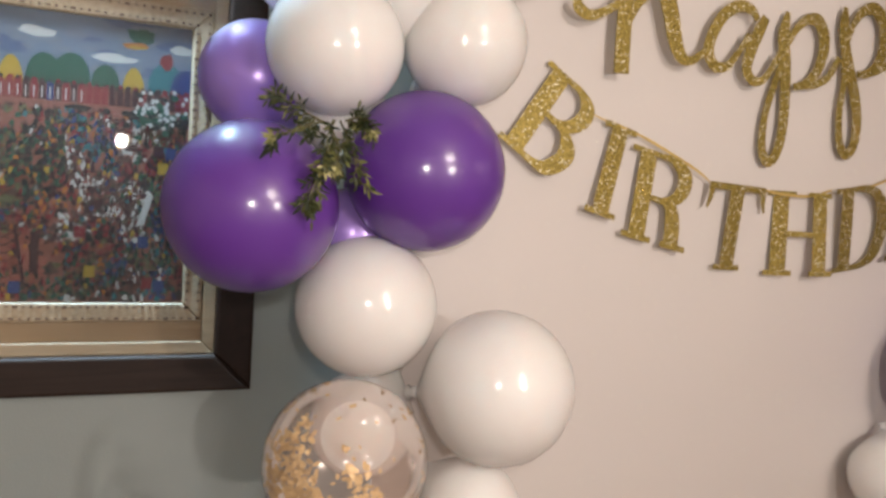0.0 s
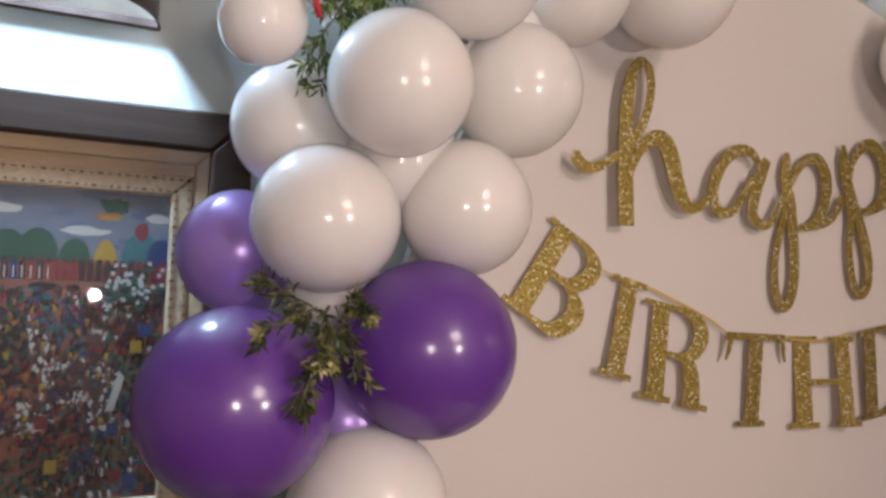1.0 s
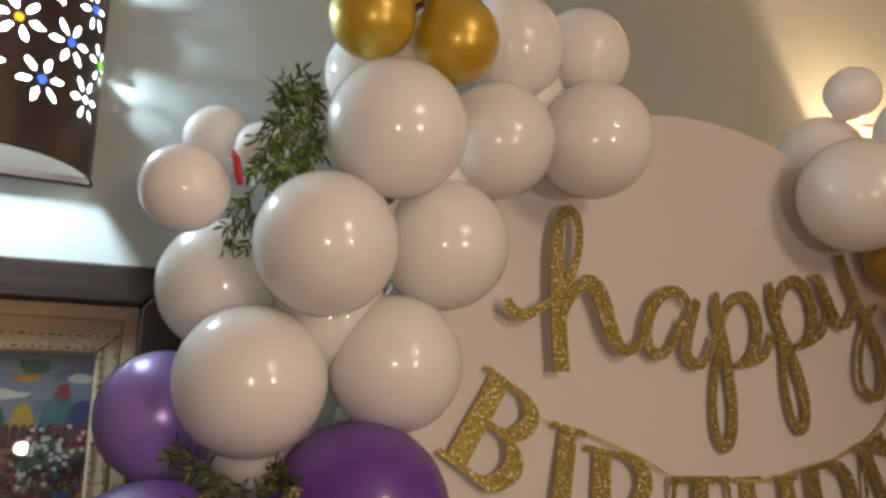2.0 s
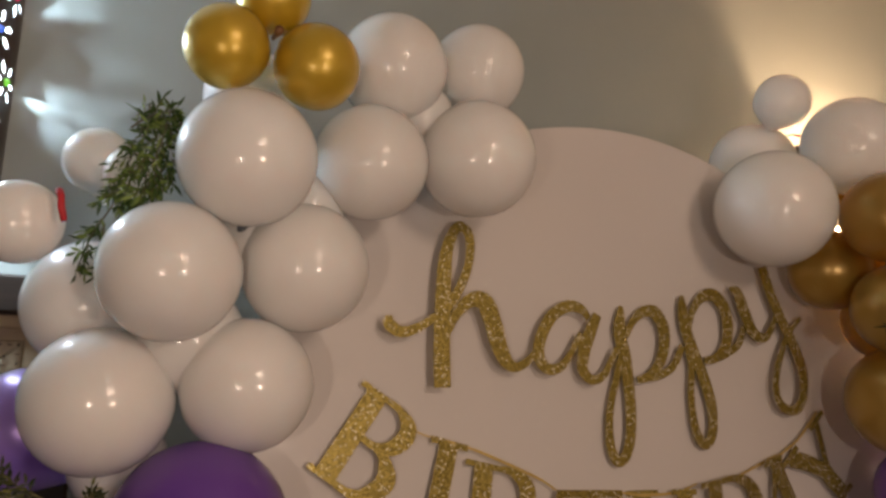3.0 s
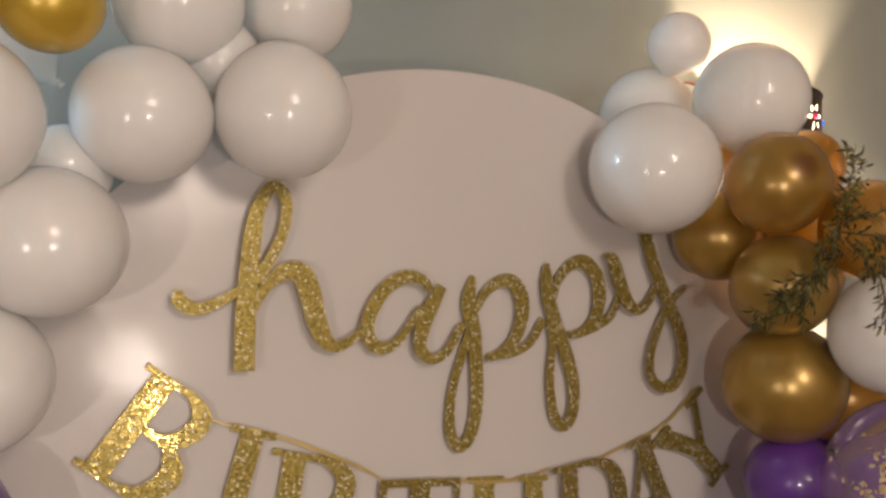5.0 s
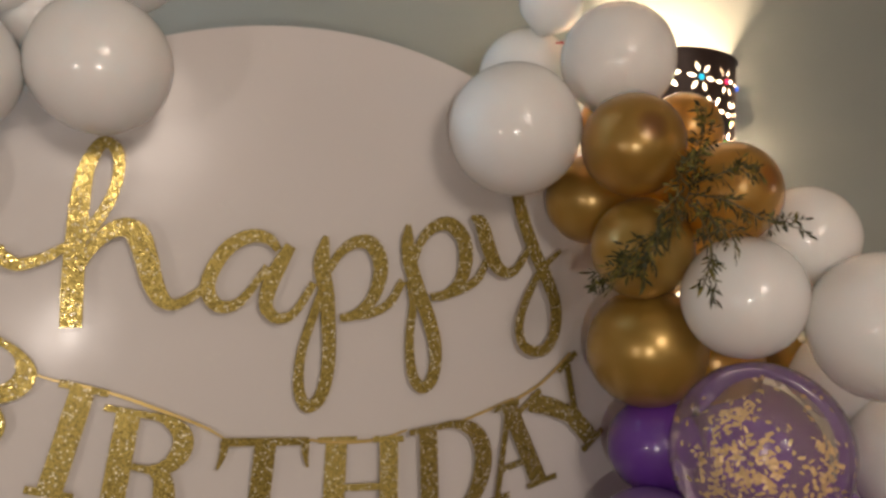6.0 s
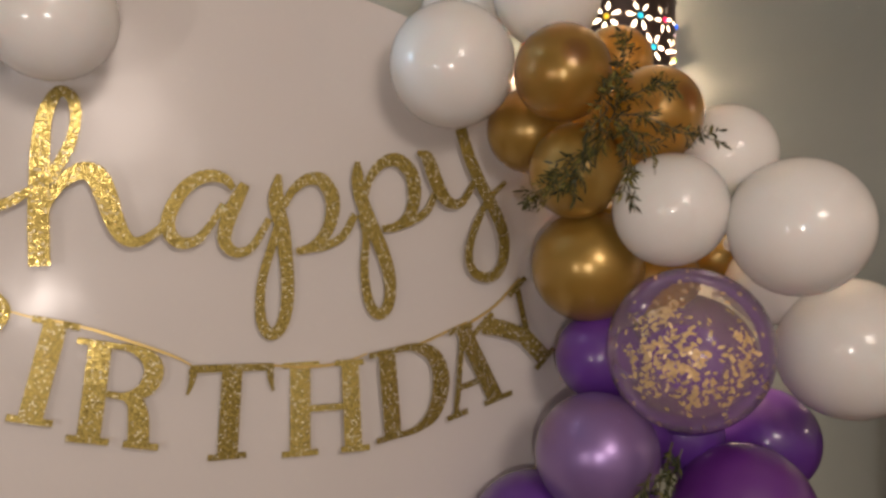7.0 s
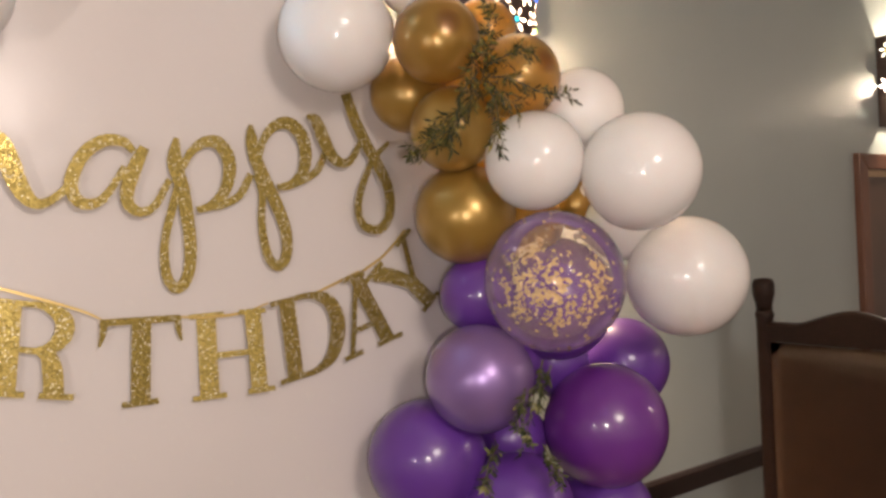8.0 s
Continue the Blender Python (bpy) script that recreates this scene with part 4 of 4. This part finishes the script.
    def flat(points, colour, lift):
        f = patch.faces.new([patch.verts.new((ax0 + u * w, y - lift, az0 + v * h)) for u, v in points])
        f.material_index = colour

    def disc(u, v, ru, rv, colour, lift, a0=0.0, a1=2 * math.pi):
        flat([(u + ru * math.cos(a), v + rv * math.sin(a)) for a in (a0 + (a1 - a0) * k / 14 for k in range(14))], colour, lift)

    layer = itertools.count(1)      # every daub lies a hair before the last

    def lift():
        return 0.0002 + 0.0000005 * next(layer)

    def within(u, v, cu, cv, ru, rv):
        return ((u - cu) / ru) ** 2 + ((v - cv) / rv) ** 2 < 1

    def blot(u, v, ru, rv, colour):
        """An uneven patch of paint that stays on the canvas."""
        ring = []
        for k in range(11):
            a, q = 2 * math.pi * k / 11, rnd.uniform(0.7, 1.1)
            ring.append((min(1, max(0, u + ru * q * math.cos(a))), min(1, max(0, v + rv * q * math.sin(a)))))
        flat(ring, colour, lift())

    flat([(0, 0.76), (1, 0.76), (1, 1), (0, 1)], 8, lift())
    flat([(0, 0.0), (1, 0.0), (1, 0.76), (0, 0.76)], 9, lift())
    for k in range(60):     # brushy sky
        blot(rnd.random(), rnd.uniform(0.80, 0.99), rnd.uniform(0.03, 0.09), rnd.uniform(0.006, 0.02), rnd.choice((8, 14, 14, 15)))
    for u, v, s in ((0.10, 0.955, 0.13), (0.40, 0.925, 0.11), (0.97, 0.915, 0.08), (0.70, 0.862, 0.13), (0.12, 0.845, 0.10)):
        blot(u, v, s * 0.8, 0.014, 6)
        blot(u - 0.02, v + 0.010, s * 0.5, 0.013, 6)
    hills = ((0.04, 0.10, 3), (0.17, 0.13, 3), (0.31, 0.075, 4), (0.43, 0.11, 2), (0.53, 0.12, 2), (0.66, 0.09, 2), (0.77, 0.075, 4), (0.90, 0.12, 3), (0.98, 0.10, 11))
    for k, (u, s, c) in enumerate(hills):
        half, tall = s * 0.62, s * (0.95 if c != 4 else 1.15)
        flat([(min(1, u + half * math.cos(a)), 0.755 + tall * math.sin(a) ** (0.8 if c != 4 else 1.4)) for a in (math.pi * j / 14 for j in range(15))], c, lift())
        if k in (1, 7):
            blot(u, 0.755 + tall * 1.05, s * 0.26, s * 0.26, 0)
    for k in range(9):
        blot(0.80 + rnd.gauss(0, 0.03), 0.955 + rnd.gauss(0, 0.014), 0.028, 0.016, 2)
    blot(0.78, 0.918, 0.06, 0.014, 10)
    blot(0.78, 0.912, 0.04, 0.007, 4)
    for k in range(34):     # the row of red huts and its white posts
        u = k / 34
        flat([(u, 0.70), (u + 0.026, 0.70), (u + 0.026, 0.765 + rnd.uniform(-0.008, 0.012)), (u, 0.765)], rnd.choice((0, 0, 0, 5, 5, 11)), lift())
        if k < 20:
            flat([(u + 0.010, 0.705), (u + 0.015, 0.705), (u + 0.015, 0.745), (u + 0.010, 0.745)], 6, lift())
        disc(u + 0.012, 0.768, 0.007, 0.007, rnd.choice((0, 5, 7)), lift())
    for k in range(150):    # trodden ground and bushes
        u, v = rnd.random(), rnd.random() * 0.69
        blot(u, v, rnd.uniform(0.015, 0.06), rnd.uniform(0.008, 0.03), rnd.choice((1, 9, 13, 13, 2, 7, 7, 12, 5, 5)))
    for k in range(16):     # the green and the open yards
        blot(rnd.uniform(0.02, 0.30), rnd.uniform(0.33, 0.40), 0.09, 0.03, 12)
        blot(rnd.uniform(0.02, 0.46), rnd.uniform(0.08, 0.22), 0.07, 0.03, 1)
        blot(rnd.uniform(0.05, 0.40), rnd.uniform(0.60, 0.66), 0.06, 0.02, 9)
    crowds = [(rnd.random(), rnd.random() * 0.68, rnd.choice(((0, 5, 7), (2, 7, 12), (11, 3, 7), (5, 13, 6), (7, 7, 2), (0, 10, 5)))) for _ in range(46)]
    for k in range(3600):   # the crowd, as plain daubs: a body and a dot above it
        u, v = rnd.uniform(0.01, 0.99), 0.672 - 0.66 * (k / 3600)
        if (within(u, v, 0.15, 0.365, 0.22, 0.045) or within(u, v, 0.26, 0.15, 0.28, 0.10) or within(u, v, 0.24, 0.63, 0.20, 0.03)) and rnd.random() < 0.8:
            continue
        near = min(crowds, key=lambda q: (q[0] - u) ** 2 + (q[1] - v) ** 2)
        colour = rnd.choice(near[2]) if rnd.random() < 0.66 else rnd.choice((0, 0, 2, 3, 4, 5, 6, 7, 7, 10, 11, 12, 13))
        su, sv, a = rnd.uniform(0.004, 0.013), rnd.uniform(0.006, 0.015), rnd.gauss(0, 0.35)
        ca, sa = math.cos(a), math.sin(a)
        quad = [(-su, -sv), (su, -sv * rnd.uniform(0.6, 1)), (su * rnd.uniform(0.3, 1), sv), (-su * rnd.uniform(0.4, 1), sv * rnd.uniform(0.7, 1))]
        flat([(min(1, max(0, u + p * ca - q * sa)), max(0, v + p * sa + q * ca)) for p, q in quad], colour, lift())
        if rnd.random() < 0.5:
            flat([(u + 0.0042 * math.cos(b), v + sv + 0.004 + 0.0046 * math.sin(b)) for b in (2 * math.pi * j / 6 for j in range(6))], rnd.choice((7, 7, 13, 5, 5, 0)), lift())
    for k in range(60):     # a dark tree with white blossom
        blot(min(0.98, rnd.gauss(0.88, 0.045)), rnd.gauss(0.665, 0.03), 0.018, 0.013, rnd.choice((2, 7)))
    for k in range(42):
        blot(min(0.985, rnd.gauss(0.88, 0.05)), rnd.gauss(0.69, 0.03), 0.010, 0.008, 6)
    flat([(0.80, 0.28), (0.83, 0.28), (0.865, 0.39), (0.845, 0.41)], 6, lift())
    for u, v, c in ((0.05, 0.50, 4), (0.10, 0.49, 4), (0.90, 0.49, 4), (0.93, 0.545, 11), (0.88, 0.55, 5), (0.72, 0.60, 5), (0.58, 0.25, 0), (0.83, 0.22, 11), (0.62, 0.11, 4), (0.90, 0.06, 11), (0.85, 0.07, 0), (0.34, 0.05, 11), (0.02, 0.28, 11)):
        flat([(u - 0.022, v - 0.022), (u + 0.022, v - 0.02), (u + 0.022, v + 0.02), (u - 0.02, v + 0.022)], c, lift())
    for k in range(7):      # a lattice tower
        v = 0.07 + k * 0.028
        half = 0.068 - k * 0.006
        for s in (-1, 1):
            flat([(0.30 - s * half, v), (0.30 - s * half + 0.012, v), (0.30 + s * half * 0.9, v + 0.028), (0.30 + s * half * 0.9 - 0.012, v + 0.028)], 5, lift())
    for s in (-1, 1):
        flat([(0.30 + s * 0.068, 0.06), (0.30 + s * 0.068 + 0.014, 0.06), (0.30 + s * 0.03 + 0.014, 0.27), (0.30 + s * 0.03, 0.27)], 5, lift())
    for u in (0.12, 0.19, 0.41):
        flat([(u - 0.016, 0.10), (u + 0.016, 0.10), (u + 0.02, 0.245), (u - 0.014, 0.245)], 5, lift())
    paint = piece("brushwork", patch, PAINTS, "many small daubs of bright paint")
    paint["kind"], paint.parent = "stuff", canvas
    glass = piece("glass", boxed(ix0 + 0.001, ix1 - 0.001, WALL - 0.0215, WALL - 0.0195, iz0 + 0.001, iz1 - 0.001), M_GLASS, "clear glazing")
    glass.visible_shadow = False
    return tagged(ob, label, "picture")


PAINTS = [material("paint", tuple(0.56 * v for v in c), 0.55, 0, 300, 0.25, 0.3, 500) for c in (
    (0.24, 0.02, 0.025), (0.36, 0.12, 0.08), (0.015, 0.10, 0.06), (0.015, 0.17, 0.19), (0.48, 0.31, 0.03), (0.05, 0.01, 0.012),
    (0.60, 0.60, 0.56), (0.008, 0.014, 0.012), (0.16, 0.21, 0.28), (0.30, 0.12, 0.085), (0.5, 0.17, 0.02), (0.015, 0.045, 0.17), (0.13, 0.14, 0.06), (0.10, 0.05, 0.04), (0.20, 0.23, 0.28), (0.10, 0.14, 0.24))]
M_CANVAS = material("canvas", (0.35, 0.2, 0.15), 0.7, 0, 60, 0.3)
M_PRINT = material("dark_print", (0.06, 0.035, 0.025), 0.35, 0, 12, 0.6)

framed_picture(-0.206, 0.418, 1.334, 2.083, 0.064, M_DARK, "dark-framed crowded colourful folk painting behind glass", 21)
framed_picture(4.25, 5.05, 1.30, 2.155, 0.07, M_RED, "reddish wooden framed dark picture on the grey wall", 22, art=False)


# ---------------------------------------------------------------- high-backed chair
def tall_chair(x, y, heading):
    """Carved dark chair; its back stands in the local x-z plane and it faces local -y."""
    ob = empty("high_backed_chair", (x, y, FLOOR))
    ob.matrix_basis = pose(x, y, FLOOR, 0, 0, heading)
    w, top, seat = 0.56, CHAIR_TOP - FLOOR, 0.46
    for s in (-1, 1):
        bm = bmesh.new()
        prof = [(0.022, 0), (0.026, 0.3), (0.026, top - 0.13), (0.030, top - 0.115), (0.024, top - 0.10)]
        rows = [[bm.verts.new((s * w / 2 + r * math.cos(a) * 1.0, r * math.sin(a), z)) for a in (2 * math.pi * k / 16 for k in range(16))] for r, z in prof]
        for a, b in zip(rows, rows[1:]):
            for k in range(16):
                bm.faces.new((a[k], a[(k + 1) % 16], b[(k + 1) % 16], b[k]))
        bm.faces.new(rows[-1])
        bm.faces.new(rows[0][::-1])
        post = part("back_post", bm, M_DARK, ob, smooth=True)
        bm = bmesh.new()
        prof = [(0.024, top - 0.0998), (0.025, top - 0.085), (0.033, top - 0.05), (0.034, top - 0.02), (0.028, top - 0.004), (0.010, top)]
        rows = [[bm.verts.new((s * w / 2 + r * math.cos(a), r * math.sin(a), z)) for a in (2 * math.pi * k / 16 for k in range(16))] for r, z in prof]
        for a, b in zip(rows, rows[1:]):
            for k in range(16):
                bm.faces.new((a[k], a[(k + 1) % 16], b[(k + 1) % 16], b[k]))
        bm.faces.new(rows[-1])
        bm.faces.new(rows[0][::-1])
        part("finial", bm, M_DARK, post, smooth=True)
        part("front_leg", boxed(s * (w / 2 - 0.01) - 0.025, s * (w / 2 - 0.01) + 0.025, -0.53, -0.48, 0, seat - 0.06, bevel=0.006), M_DARK, ob)
        part("side_rail", boxed(s * (w / 2) - 0.015, s * (w / 2) + 0.015, -0.48, -0.027, seat - 0.12, seat - 0.04, bevel=0.004), M_DARK, ob)
    # crest rail with a raised middle
    bm, n = bmesh.new(), 32
    under = top - 0.197
    rows = []
    for k in range(n + 1):
        u = k / n * 2 - 1
        z = top - 0.138 + 0.045 * (0.5 + 0.5 * math.cos(math.pi * min(1, abs(u) / 0.72))) ** 0.9
        xx = u * (w / 2 - 0.02)
        rows.append([bm.verts.new((xx, yy, zz)) for yy, zz in ((-0.02, under), (-0.024, z - 0.008), (-0.014, z), (0.014, z), (0.02, z - 0.01), (0.02, under))])
    for a, b in zip(rows, rows[1:]):
        for k in range(6):
            bm.faces.new((a[k], b[k], b[(k + 1) % 6], a[(k + 1) % 6]))
    bm.faces.new(rows[0])
    bm.faces.new(rows[-1][::-1])
    bmesh.ops.recalc_face_normals(bm, faces=bm.faces)
    part("crest_rail", bm, M_DARK, ob)
    part("lower_rail", boxed(-w / 2 + 0.02, w / 2 - 0.02, -0.018, 0.018, seat + 0.08, seat + 0.14, bevel=0.004), M_DARK, ob)
    # padded back
    bm = bmesh.new()
    x0, x1, z0, z1 = -w / 2 + 0.024, w / 2 - 0.024, seat + 0.142, under - 0.002
    grid = [[bm.verts.new((x0 + (x1 - x0) * i / 12, -0.012 - 0.022 * (math.sin(math.pi * i / 12) * math.sin(math.pi * j / 14)) ** 0.35, z0 + (z1 - z0) * j / 14)) for j in range(15)] for i in range(13)]
    for i in range(12):
        for j in range(14):
            bm.faces.new((grid[i][j], grid[i + 1][j], grid[i + 1][j + 1], grid[i][j + 1]))
    bmesh.ops.solidify(bm, geom=list(bm.faces), thickness=-0.012)
    bmesh.ops.recalc_face_normals(bm, faces=bm.faces)
    part("back_pad", bm, M_LEATHER, ob, "brown leather padded back", smooth=True)
    part("seat", boxed(-w / 2, w / 2, -0.54, -0.028, seat - 0.04, seat + 0.03, bevel=0.015), M_LEATHER, ob, "brown leather seat")
    return tagged(ob, "tall dark carved wooden chair with a brown leather back", "chair")


CHAIR_TOP = 1.697
tall_chair(3.09, 1.043, -90)
